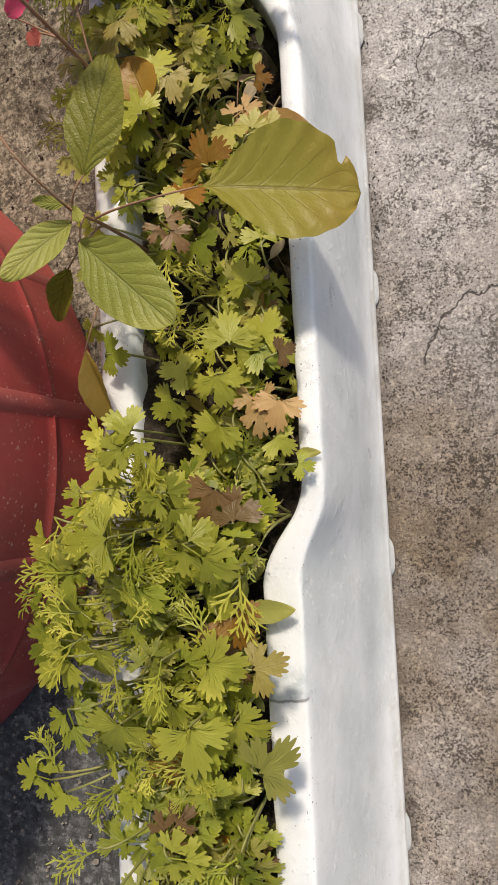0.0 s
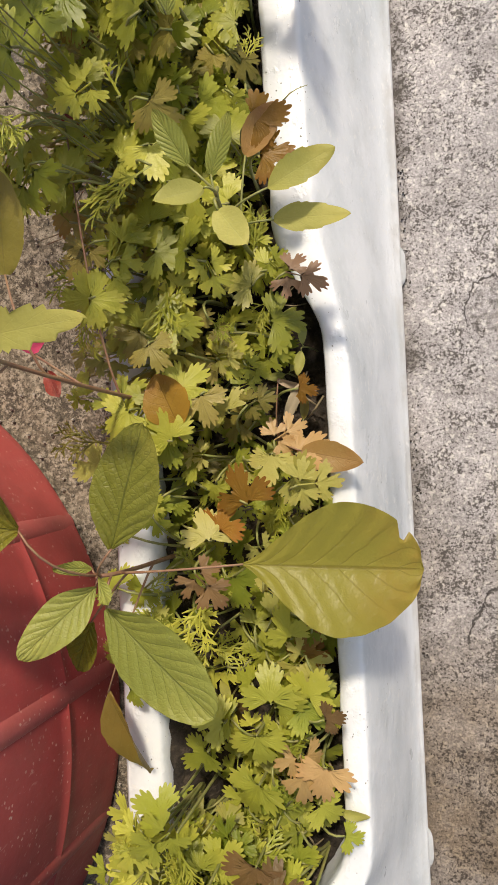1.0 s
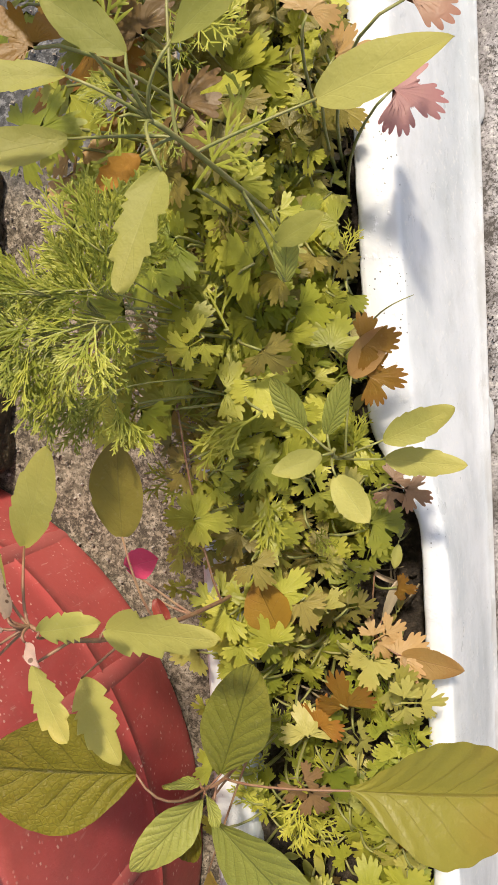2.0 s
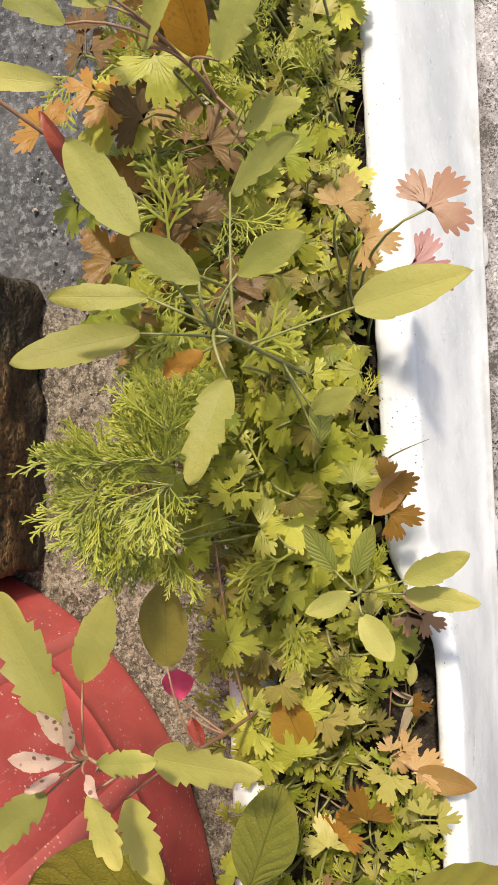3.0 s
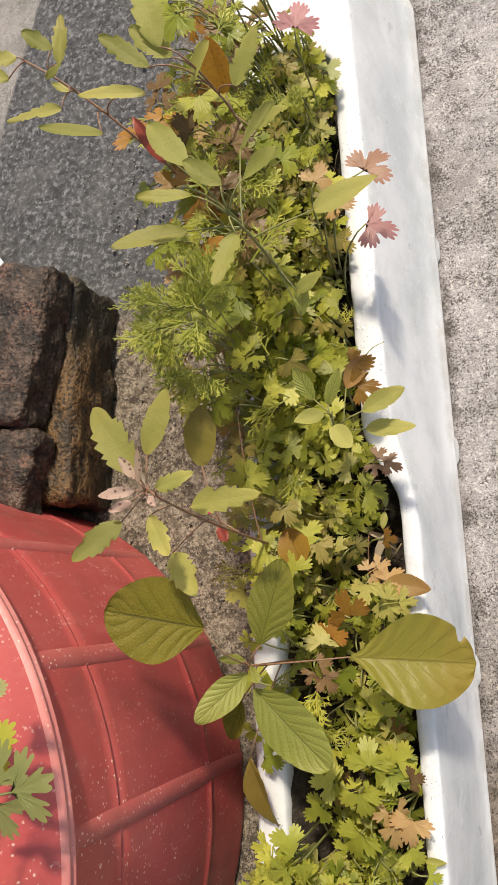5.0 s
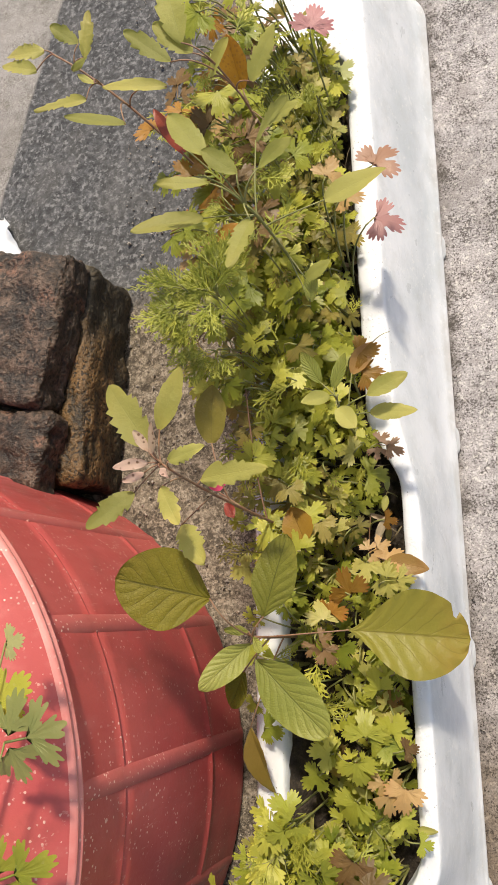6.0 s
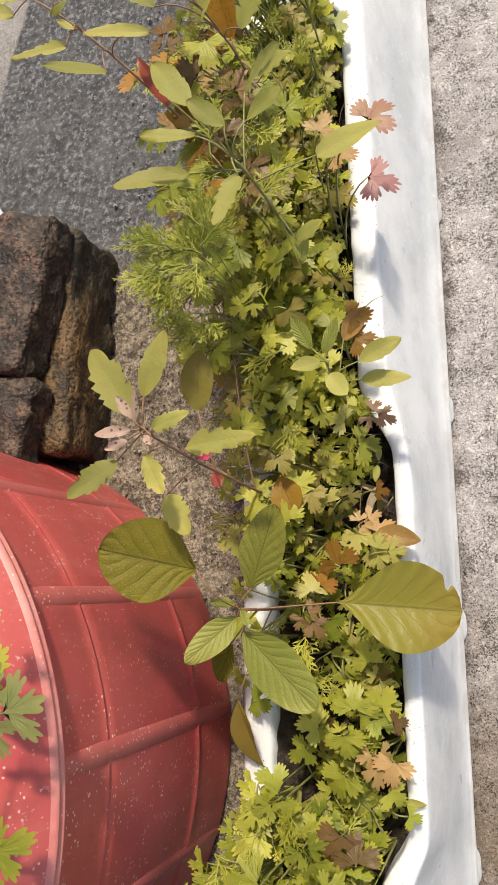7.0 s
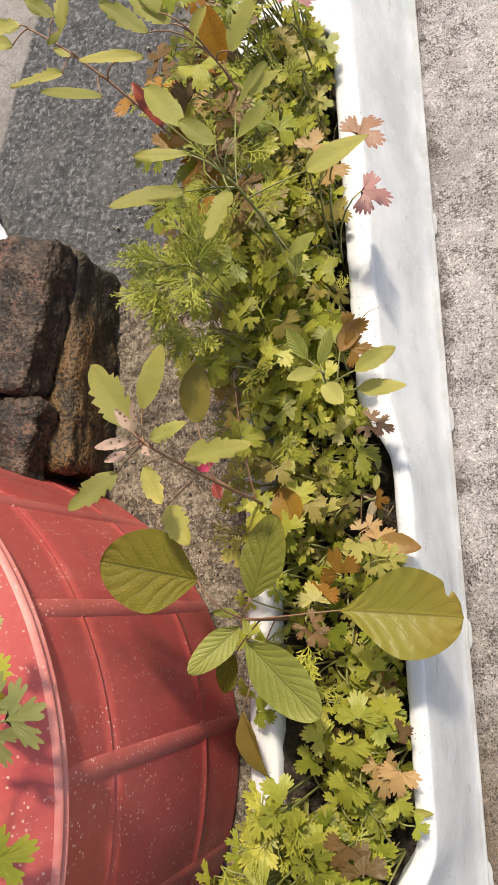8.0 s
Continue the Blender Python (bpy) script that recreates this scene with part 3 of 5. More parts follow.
def coriander_mesh(seed, material, size=0.017, leaflets=3, deep=0.5):
    """A coriander leaf along +y: one leaflet, or a terminal one with a pair behind it."""
    rng = random.Random(seed)
    verts, faces, uvs = [], [], []
    if leaflets == 1:
        lobed_leaflet(rng, size * 1.25, (0, 0, 0), 0, rng.uniform(-0.1, 0.15), verts, faces, uvs, 6, deep, 1.24, 170)
    else:
        stalk = [((0, 0, 0), 0.0005), ((0, size * 0.7, 0.001), 0.0004)]
        for sx in (-1, 1):
            lobed_leaflet(rng, size * rng.uniform(0.85, 1.0), (sx * size * 0.14, size * 0.12, 0), -sx * rng.uniform(1.10, 1.40), rng.uniform(-0.38, 0.18), verts, faces, uvs, 4, deep, 0.92, 90)
        lobed_leaflet(rng, size * 1.08, (0, size * 0.66, 0.001), rng.uniform(-0.15, 0.15), rng.uniform(-0.3, 0.2), verts, faces, uvs, 4, deep, 0.95, 90)
        tv, tf = tubes([stalk], 4)
        o = len(verts)
        verts += tv
        uvs += [(0.5, 0.0)] * len(tv)
        faces += [tuple(o + i for i in f) for f in tf]
    return mesh_of("leaf", verts, faces, material, uvs)


def feather_mesh(seed, material, length=0.05, width=0.0009, pairs=5, order=2, spread=0.9, lift=0.25):
    """A finely divided leaf along +y: a midrib with branching, thread-like segments."""
    rng = random.Random(seed)
    verts, faces, uvs = [], [], []

    def ribbon(p, d, ln, w):
        side = d.cross(Vector((rng.uniform(-0.3, 0.3), rng.uniform(-0.3, 0.3), 1))).normalized() * w * 0.5
        o = len(verts)
        mid = p + d * ln * 0.55 + Vector((0, 0, ln * 0.04))
        end = p + d * ln
        up = Vector((0, 0, w * 0.18))
        verts.extend((p - side, p + side, p + up, mid - side, mid + side, mid + up, end - side * 0.4, end + side * 0.4, end + up * 0.5))
        uvs.extend([(0.4, 0.2), (0.6, 0.2), (0.5, 0.2), (0.4, 0.6), (0.6, 0.6), (0.5, 0.6), (0.4, 1), (0.6, 1), (0.5, 1)])
        for q in (o, o + 3):
            faces.extend(((q, q + 2, q + 5, q + 3), (q + 2, q + 1, q + 4, q + 5)))

    def branch(p, d, ln, level):
        ribbon(p, d, ln, width * (1.0 if level else rng.uniform(0.9, 1.35)))
        if level == 0:
            if rng.random() < 0.5:
                for s in (-1, 1):
                    nd = Matrix.Rotation(s * rng.uniform(0.3, 0.55), 3, "Z") @ d
                    nd.z += rng.uniform(-0.3, 0.4)
                    ribbon(p + d * ln * rng.uniform(0.4, 0.7), nd.normalized(), ln * rng.uniform(0.45, 0.75), width)
            return
        n = 2 * pairs if level == order else 2 * max(2, pairs - 2)
        for i in range(n):
            t = 0.18 + 0.80 * (i + rng.uniform(0, 0.9)) / n
            s = 1 if i % 2 else -1
            a = s * spread * rng.uniform(0.55, 1.25) * (1 - 0.25 * t)
            nd = Matrix.Rotation(a, 3, "Z") @ d
            nd.z += rng.uniform(-0.6, 1.2) * lift
            branch(p + d * ln * t, nd.normalized(), ln * rng.uniform(0.42, 0.72) * (1.1 - 0.45 * t), level - 1)

    branch(Vector((0, 0, 0)), Vector((0, 1, 0.12)).normalized(), length, order)
    return mesh_of("feathery_leaf", verts, faces, material, uvs)


# ---- ground ----
def axis(lo, hi, step, far):
    fine = list(np.arange(lo, hi + 1e-6, step))
    out, d = [], step
    a, b = lo, hi
    low, high = [], []
    while d < far:
        d *= 1.7
        a, b = a - d, b + d
        low.append(a)
        high.append(b)
    return low[::-1] + fine + high


def build_ground():
    xs, ys = axis(-0.72, 0.30, 0.006, 400), axis(-0.45, 1.25, 0.006, 400)
    verts, faces = [], []
    for y in ys:
        for x in xs:
            near = -0.8 < x < 0.4 and -0.5 < y < 1.3
            z = 0.0
            if near:
                rough = 0.0022 if x < -0.12 else 0.0012
                if x < -0.3 and y > 0.52:
                    rough = 0.0012
                z = rough * (noise.noise((x * 60, y * 60, 0.3)) + 0.8 * noise.noise((x * 150, y * 150, 4.0))) - 0.002
                # a chipped shallow patch in the pale surface
                edge = 0.055 + 0.014 * noise.noise((x * 40, y * 40, 9.0))
                dist = math.hypot((x - 0.035) * 0.8, y - 0.115)
                z -= 0.0018 * (1 - smoothstep(edge - 0.003, edge + 0.003, dist))
            else:
                z = -0.002
            verts.append((x, y, z))
    w = len(xs)
    for j in range(len(ys) - 1):
        for i in range(w - 1):
            q = j * w + i
            faces.append((q, q + 1, q + w + 1, q + w))
    ob = new("ground", mesh_of("ground", verts, faces, CONCRETE))
    return tagged(ob, "gritty weathered grey concrete floor with brown stains and dark areas", "floor", "", "structure")


build_ground()


# ---- planter ----
RIM, Y_LOW, Y_HIGH = 0.100, -0.56, 0.806
SOIL_LOW, SOIL_HIGH = -0.43, 0.676


def pocket(y):
    """1 where the trough is wide, 0 where its wall is thick."""
    return smoothstep(-0.060, -0.004, y) * (1 - smoothstep(0.250, 0.320, y))


def inner_right(y):
    return -0.1125 + 0.0250 * pocket(y) - 0.015 * max(0.0, y - 0.33)


def outer_right(y):
    return -0.0905 + 0.0155 * smoothstep(-0.058, -0.008, y) * (1 - smoothstep(0.230, 0.345, y)) - 0.024 * max(0.0, y - 0.33)


def outer_soft(y):
    """The outer face further down, where the bulge of the pocket fades out."""
    return -0.0905 + 0.0155 * smoothstep(-0.20, 0.10, y) * (1 - smoothstep(0.15, 0.45, y)) - 0.024 * max(0.0, y - 0.33)


def build_planter():
    top = thing("planter", (-0.14, 0.1, 0), "long white moulded foam trough with thick rounded walls", "planter")
    inv = Vector((0.14, -0.1, 0))
    ys = list(np.arange(Y_LOW, Y_HIGH + 1e-6, 0.004))
    verts, faces = [], []
    count = None
    for y in ys:
        open_ = smoothstep(SOIL_LOW - 0.006, SOIL_LOW + 0.012, y) * (1 - smoothstep(SOIL_HIGH - 0.02, SOIL_HIGH + 0.004, y))
        floor = RIM - 0.075 * open_
        e = min(y - Y_LOW, Y_HIGH - y)
        rnd = 0.0 if e > 0.045 else 0.045 - math.sqrt(max(0.045 ** 2 - (0.045 - e) ** 2, 0))
        j = 0.0007 * noise.noise((y * 70, 3, 1))
        xi, xo = inner_right(y) + j, outer_right(y) - rnd * 0.6 + 0.5 * j
        xi -= 0.034 * max(0.0, (y - 0.648) / 0.028) ** 2.2 if y < SOIL_HIGH else 0.034
        xb = -0.0517 - rnd
        li, lo, lb = -0.184, -0.209 + rnd * 0.6, -0.224 + rnd
        z = RIM + 0.0008 * noise.noise((y * 30, 0, 0))
        bulge = 0.0025 * pocket(y)
        soft = outer_soft(y) - rnd * 0.6

        def face(h):
            top = soft + (xo - soft) * smoothstep(0.45, 1.0, h / RIM)
            return xb + (top + 0.0006 - xb) * h / RIM + bulge * math.sin(math.pi * h / RIM)

        sec = [(xb + 0.0016, 0.0), (xb + 0.0016, 0.0030), (xb + 0.0006, 0.0042), (face(0.006), 0.006), (face(0.03), 0.03), (face(0.06), 0.06), (face(0.088), 0.088), (face(0.0955), 0.0955), (xo + 0.0008, z - 0.0016), (xo - 0.0004, z - 0.0002), (xo - 0.0020, z),
               ((xi + xo) / 2, z + 0.0003), (xi + 0.0035, z), (xi + 0.001, z - 0.0008), (xi, z - 0.0030), (xi - 0.0004, max(floor, 0.090)), (xi - 0.004, floor),
               (min(-0.15, xi - 0.008), floor), (li + 0.004, floor), (li, max(floor, 0.085)), (li - 0.001, z - 0.003), (li - 0.004, z), (lo + 0.003, z), (lo, z - 0.004), (lb, 0.004), (lb, 0.0)]
        count = len(sec)
        verts += [Vector((a, y, b)) + inv for a, b in sec]
    for i in range(len(ys) - 1):
        for k in range(count - 1):
            q = i * count + k
            faces.append((q, q + count, q + count + 1, q + 1))
    faces.append(tuple(range(count)))
    faces.append(tuple((len(ys) - 1) * count + k for k in reversed(range(count))))
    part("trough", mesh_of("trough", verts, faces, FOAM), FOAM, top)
    # moulded feet along the bottom edge
    rows, cols = 16, 6
    fv, ff = [], []
    for i in range(rows + 1):
        t = 2 * i / rows - 1
        for k in range(cols + 1):
            h = k / cols
            proud = 0.0056 * (1 - abs(t) ** 4) * (1 - h) ** 0.7 - 0.0012
            fv.append((proud - 0.34 * 0.006 * h, 0.0150 * t, 0.006 * h))
    for i in range(rows):
        for k in range(cols):
            q = i * (cols + 1) + k
            ff.append((q, q + cols + 1, q + cols + 2, q + 1))
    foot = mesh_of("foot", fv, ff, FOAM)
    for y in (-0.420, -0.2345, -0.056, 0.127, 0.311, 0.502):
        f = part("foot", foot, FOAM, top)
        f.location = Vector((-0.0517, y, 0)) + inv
    return top


build_planter()


def soil_height(x, y):
    return 0.070 + 0.014 * smoothstep(0.166, 0.184, -x) + 0.010 * noise.noise((x * 25, y * 25, 2)) + 0.006 * noise.noise((x * 90, y * 90, 7)) + 0.003 * noise.noise((x * 260, y * 260, 5))


def build_soil():
    verts, faces = [], []
    xs, ys = np.linspace(-0.187, -0.082, 40), np.arange(SOIL_LOW - 0.01, SOIL_HIGH + 0.004, 0.0035)
    for y in ys:
        for x in xs:
            x2 = min(x, inner_right(y) + 0.001)
            h = soil_height(x, y)
            verts.append((x2, y, h))
    w = len(xs)
    for j in range(len(ys) - 1):
        for i in range(w - 1):
            q = j * w + i
            faces.append((q, q + 1, q + w + 1, q + w))
    ob = new("soil", mesh_of("soil", verts, faces, SOIL))
    tagged(ob, "dark crumbly potting soil filling the white trough", "soil", "", "stuff")


build_soil()


# ---- red drum ----
def build_drum():
    cx, cy, r = -0.525, 0.029, 0.268
    top = thing("drum", (cx, cy, 0), "faded red plastic drum with raised ribs and dust specks", "drum")
    profile = [(r + 0.0005, 0.0), (r + 0.0012, 0.004), (r + 0.0012, 0.009), (r + 0.0006, 0.014), (r - 0.0008, 0.060), (r - 0.0010, 0.0680), (r - 0.0003, 0.0690), (r - 0.0003, 0.0698), (r - 0.0012, 0.0708), (r - 0.0014, 0.080),
               (r - 0.0026, 0.140), (r - 0.0036, 0.194), (r - 0.0038, 0.2045), (r - 0.0050, 0.2058), (r - 0.0050, 0.2068), (r - 0.0032, 0.2080), (r - 0.0032, 0.2090), (r - 0.0040, 0.2102), (r - 0.0040, 0.218), (r - 0.0040, 0.252), (r - 0.0038, 0.260), (r - 0.002, 0.268)]
    n = 144

    def lathe(prof, cap=False, skin=RED):
        verts, faces = [], []
        for a, z in prof:
            for k in range(n):
                w = 2 * math.pi * k / n
                verts.append((a * math.cos(w), a * math.sin(w), z))
        for i in range(len(prof) - 1):
            for k in range(n):
                faces.append((i * n + k, i * n + (k + 1) % n, (i + 1) * n + (k + 1) % n, (i + 1) * n + k))
        if cap:
            faces.append(tuple((len(prof) - 1) * n + k for k in range(n)))
        return mesh_of("body", verts, faces, skin)

    part("body", lathe(profile), RED, top)
    hoop = [(r - 0.003, 0.2640), (r + 0.0006, 0.2652), (r + 0.0018, 0.2664), (r + 0.0018, 0.2674), (r + 0.0004, 0.2686), (r + 0.0002, 0.2702), (r + 0.0016, 0.2714), (r + 0.0016, 0.2726), (r + 0.0002, 0.2740), (r - 0.003, 0.2760)]
    part("hoop", lathe(hoop, False, RED_CHALKY), RED_CHALKY, top, "doubled raised hoop round the drum")
    part("lid", lathe([(r - 0.002, 0.2755), (r - 0.006, 0.281), (r - 0.012, 0.290), (r - 0.030, 0.306), (r - 0.055, 0.318), (r - 0.075, 0.322), (r - 0.085, 0.319), (r - 0.10, 0.316), (0.02, 0.316)], True), RED, top, "shallow domed red lid")
    rib_v, rib_f = [], []
    zs = [0.001, 0.006, 0.03, 0.06, 0.10, 0.15, 0.19, 0.22, 0.246, 0.258, 0.264]
    for i, z in enumerate(zs):
        e = 0.15 if i == len(zs) - 1 else 0.7 if i == len(zs) - 2 else 1.0
        for k in range(9):
            w = math.pi * k / 8
            rib_v.append((r - 0.0050 + 0.0046 * (1 - z / 0.27) + 0.0024 * e * math.sin(w) ** 1.7, 0.0070 * math.cos(w), z))
    for i in range(len(zs) - 1):
        for k in range(8):
            q = i * 9 + k
            rib_f.append((q, q + 9, q + 10, q + 1))
    rib = mesh_of("rib", rib_v, rib_f, RED_RUBBED)
    for k in range(16):
        ob = part("rib", rib, RED_RUBBED, top)
        ob.rotation_euler = (0, 0, radians(5.5 + 22.5 * k))


build_drum()


# ---- bricks ----
def rough_block(sx, sy, sz, seed, worn=0.009, bumps=0.0062):
    """A worn block standing on z = 0."""
    bm = bmesh.new()
    bmesh.ops.create_cube(bm, size=1.0)
    bmesh.ops.subdivide_edges(bm, edges=bm.edges[:], cuts=27, use_grid_fill=True)
    h = Vector((sx / 2, sy / 2, sz / 2))
    for v in bm.verts:
        p = Vector((v.co.x * sx, v.co.y * sy, v.co.z * sz))
        q = Vector([max(-(h[i] - worn), min(h[i] - worn, p[i])) for i in range(3)])
        d = p - q
        if d.length > 0:
            p = q + d.normalized() * worn
        n = (p - q).normalized() if (p - q).length else Vector((0, 0, 1))
        k = noise.noise((p.x * 32 + seed * 7, p.y * 32, p.z * 32)) + 0.5 * noise.noise((p.x * 95 + seed * 3, p.y * 95, p.z * 95)) + 0.3 * noise.noise((p.x * 240 + seed * 3, p.y * 240, p.z * 240))
        p += n * bumps * k
        p.z += sz / 2
        v.co = p
    return bm


def build_brick(name, at, size, turn, seed, material, label, tip=0.0):
    me = bpy.data.meshes.new(name)
    bm = rough_block(*size, seed)
    bm.to_mesh(me)
    bm.free()
    me.materials.append(material)
    me.polygons.foreach_set("use_smooth", [True] * len(me.polygons))
    ob = new(name, me)
    ob.location, ob.rotation_euler = at, (0, radians(tip), radians(turn))
    return tagged(ob, label, "brick", "bricks behind the drum")


build_brick("brick", (-0.455, 0.398, -0.003), (0.13, 0.225, 0.081), -1.0, 1, MOSSY_BRICK, "long mossy brown brick lying on the concrete floor")
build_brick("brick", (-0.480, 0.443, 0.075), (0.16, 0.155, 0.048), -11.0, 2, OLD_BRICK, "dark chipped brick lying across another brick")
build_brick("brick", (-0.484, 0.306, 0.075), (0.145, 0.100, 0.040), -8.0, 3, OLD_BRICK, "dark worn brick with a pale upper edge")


# ---- plants ----
LEAF_CACHE = {}


def coriander_leaf(variant, material):
    """Shared leaf meshes: several shapes for each colour. 0 to 3: three leaflets; 4 to 7: one fan; 8 to 10: threads; 11 to 13: narrow ribbons."""
    key = (variant, material.name)
    if key not in LEAF_CACHE:
        if variant < 4:
            LEAF_CACHE[key] = coriander_mesh(100 + variant, material, 0.0112 + 0.0006 * variant, 3, 0.58)
        elif variant < 8:
            LEAF_CACHE[key] = coriander_mesh(100 + variant, material, 0.0130, 1, 0.52 + 0.04 * (variant - 4))
        elif variant < 11:
            LEAF_CACHE[key] = feather_mesh(100 + variant, material, 0.026, 0.0012, 3, 2, 0.85, 0.35)
        else:
            LEAF_CACHE[key] = feather_mesh(100 + variant, material, 0.025, 0.0010, 3, 2, 0.78, 0.16)
    return LEAF_CACHE[key]


def put_leaf(name, me, m, parent, scale=1.0, label=""):
    ob = part(name, me, None, parent, label)
    ob.matrix_basis = Matrix.Translation(-parent.location) @ m @ Matrix.Scale(scale, 4)
    return ob


def put_stalk(path, parent, leaf, material, sides=5):
    """A leaf's own stalk, under the leaf."""
    v, f = tubes([path], sides)
    ob = part("leaf_stalk", mesh_of("leaf_stalk", v, f, material), material, leaf)
    ob.matrix_basis = leaf.matrix_basis.inverted()
    return ob


def coriander_plant(at, leaves, label="young coriander plant with lobed yellow-green leaves", group="coriander in the trough"):
    """leaves: rows of (leaf base, heading in degrees, tilt, roll, scale, variant, material)."""
    top = thing("coriander_plant", at, label, "herb", group)
    at = Vector(at)
    for p, heading, tilt, roll, scale, variant, material in leaves:
        p = Vector(p)
        m = Matrix.Translation(p) @ Matrix.Rotation(radians(heading), 4, "Z") @ Matrix.Rotation(radians(tilt), 4, "X") @ Matrix.Rotation(radians(roll), 4, "Y")
        leaf = put_leaf("leaf", coriander_leaf(variant, material), m, top, scale)
        reach = (p.xy - at.xy).length
        put_stalk([(q - at, r) for q, r in arch(at, p, 0.004 + 0.15 * reach, 0.0010, 0.0006)], top, leaf, STEM)
    return top


def bare(x, y):
    """Spots where the soil shows between the plants."""
    return (0.170 < y < 0.282 and x > -0.109) or (0.012 < y < 0.045 and x > -0.118) or (0.010 < y < 0.078 and x < -0.142) or (-0.022 < y < 0.006 and x > -0.110) or (y > 0.30 and x > -0.122 and math.sin(y * 61.0) > 0.1)


def scatter_coriander():
    rng = random.Random(11)
    y = SOIL_LOW + 0.02
    while y < SOIL_HIGH - 0.012:
        wide = inner_right(y) + 0.178
        for k in range(4):
            px = -0.178 + (k + rng.uniform(0.1, 0.9)) / 4 * wide
            py = y + rng.uniform(-0.011, 0.011)
            if bare(px, py) and rng.random() < 0.85:
                continue
            rows = []
            n = rng.choice((4, 5, 6, 7) if y < 0.05 else (3, 4, 5, 6))
            first = rng.uniform(0, 360)
            left = max(0.0, (-0.130 - px) / 0.048)
            for i in range(n):
                a = radians(first + 360 * i / n + rng.uniform(-25, 25))
                reach = rng.uniform(0.004, 0.028)
                x2, y2 = px + reach * math.cos(a), py + reach * math.sin(a)
                z = 0.080 + 0.046 * rng.random() + 0.012 * rng.random() ** 3
                x2 -= (0.042 if 0.08 < y < 0.36 else 0.024 if y > -0.11 else 0.008) * left * rng.random()
                z += 0.030 * left * rng.random()
                if y < -0.02:
                    z += 0.016 * rng.random()
                    x2 -= (0.014 if y > -0.11 else 0.0) * rng.random()
                if y > 0.42:
                    z += 0.040 * rng.random() ** 2
                x2 = min(x2, inner_right(y) - rng.uniform(0.001, 0.018))
                if x2 > inner_right(y) - 0.024:
                    a = radians(rng.uniform(60, 300))
                if x2 > inner_right(y) - 0.016:
                    z = max(z, rng.uniform(0.103, 0.118))
                if bare(x2, y2) and rng.random() < 0.8:
                    continue
                if 0.07 < y2 < 0.225 and x2 < -0.130:
                    z = min(z, rng.uniform(0.085, 0.118))
                if x2 < -0.180:
                    z = max(z, rng.uniform(0.104, 0.118))
                if -0.03 < y2 < 0.13:
                    z = min(z, rng.uniform(0.088, 0.120))
                if 0.105 < y2 < 0.195 and x2 > -0.140:
                    z = min(z, 0.102)
                q = rng.random()
                variant = rng.randrange(4) if rng.random() < 0.52 else 4 + rng.randrange(4)
                material = GREEN if q < (0.55 if y > -0.05 else 0.32) else (FRESH if y < 0.2 or q < 0.66 else DULL) if q < 0.78 else YELLOW if q < 0.90 else DULL if y > 0.2 else RUST if q < 0.92 else PURPLE if q < 0.94 else FRESH
                scale = rng.uniform(0.62, 1.02) * (1.04 if y < 0.0 else 0.92) * (0.98 if variant > 3 else 1.0)
                if (left > 0.3 or y < -0.03 or y > 0.42) and rng.random() < 0.09:
                    variant, material = 8 + rng.randrange(3), FEATHER
                elif variant > 3 and rng.random() < (0.30 if y < -0.01 else 0.17):
                    variant, material = 11 + rng.randrange(3), GREEN if q < 0.6 else FRESH
                rows.append(((x2, y2, z), math.degrees(a) - 90 + rng.uniform(-40, 40), rng.uniform(-30, 18), rng.uniform(-24, 24), scale, variant, material))
            if rows:
                coriander_plant((px, py, 0.062), rows)
        y += 0.0205


scatter_coriander()


def weed(name, at, label, category, leaves, hub, stem=STEM, thick=0.0016, low=0.4):
    """A weed with one stalk to hub; leaves: rows of (part name, base, tip, width, widest, material, roll, shape) with shape a dict for blade_mesh."""
    top = thing(name, at, label, category)
    at, hub = Vector(at), Vector(hub)
    stalk = arch(at, hub, 0.0, thick, thick * 0.7, 9)
    paths = [[(q - at, r) for q, r in stalk]]
    for i, (base, tip, width, widest, material, roll, shape) in enumerate(leaves):
        base, tip = Vector(base), Vector(tip)
        me = blade_mesh("leaf", (tip - base).length, width, widest, material, seed=i, **shape)
        drop = shape.get("droop", 0.12)
        m = leaf_pose(base, tip + Vector((0, 0, drop * (tip - base).length)), roll)
        put_leaf("leaf", me, m, top)
        near = min((q for q, _ in stalk), key=lambda q: (q - base).length + 0.6 * abs(q.z - base.z + 0.01))
        paths.append([(q - at, r) for q, r in arch(near, base, 0.002, thick * 0.55, thick * 0.4, 6)])
    v, f = tubes(paths, 6)
    part("stem", mesh_of("stem", v, f, stem), stem, top)
    return top


LANCE = dict(blunt=0.62, fold=0.16, droop=0.10, rows=40, teeth=3, depth=0.16, wave=0.0012, base=0.12)
SPEAR = dict(blunt=0.75, fold=0.20, droop=0.08, rows=32, teeth=2, depth=0.09, wave=0.0010, base=0.2)
TOOTHED = dict(blunt=0.60, fold=0.14, droop=0.10, teeth=4, depth=0.42, wave=0.0014, base=0.12, cols=12, rows=50)
OVATE = dict(blunt=0.52, wedge=1.0, fold=0.16, droop=0.08, ripple=0.0004, wave=0.0022, base=0.06, cols=14, rows=40)

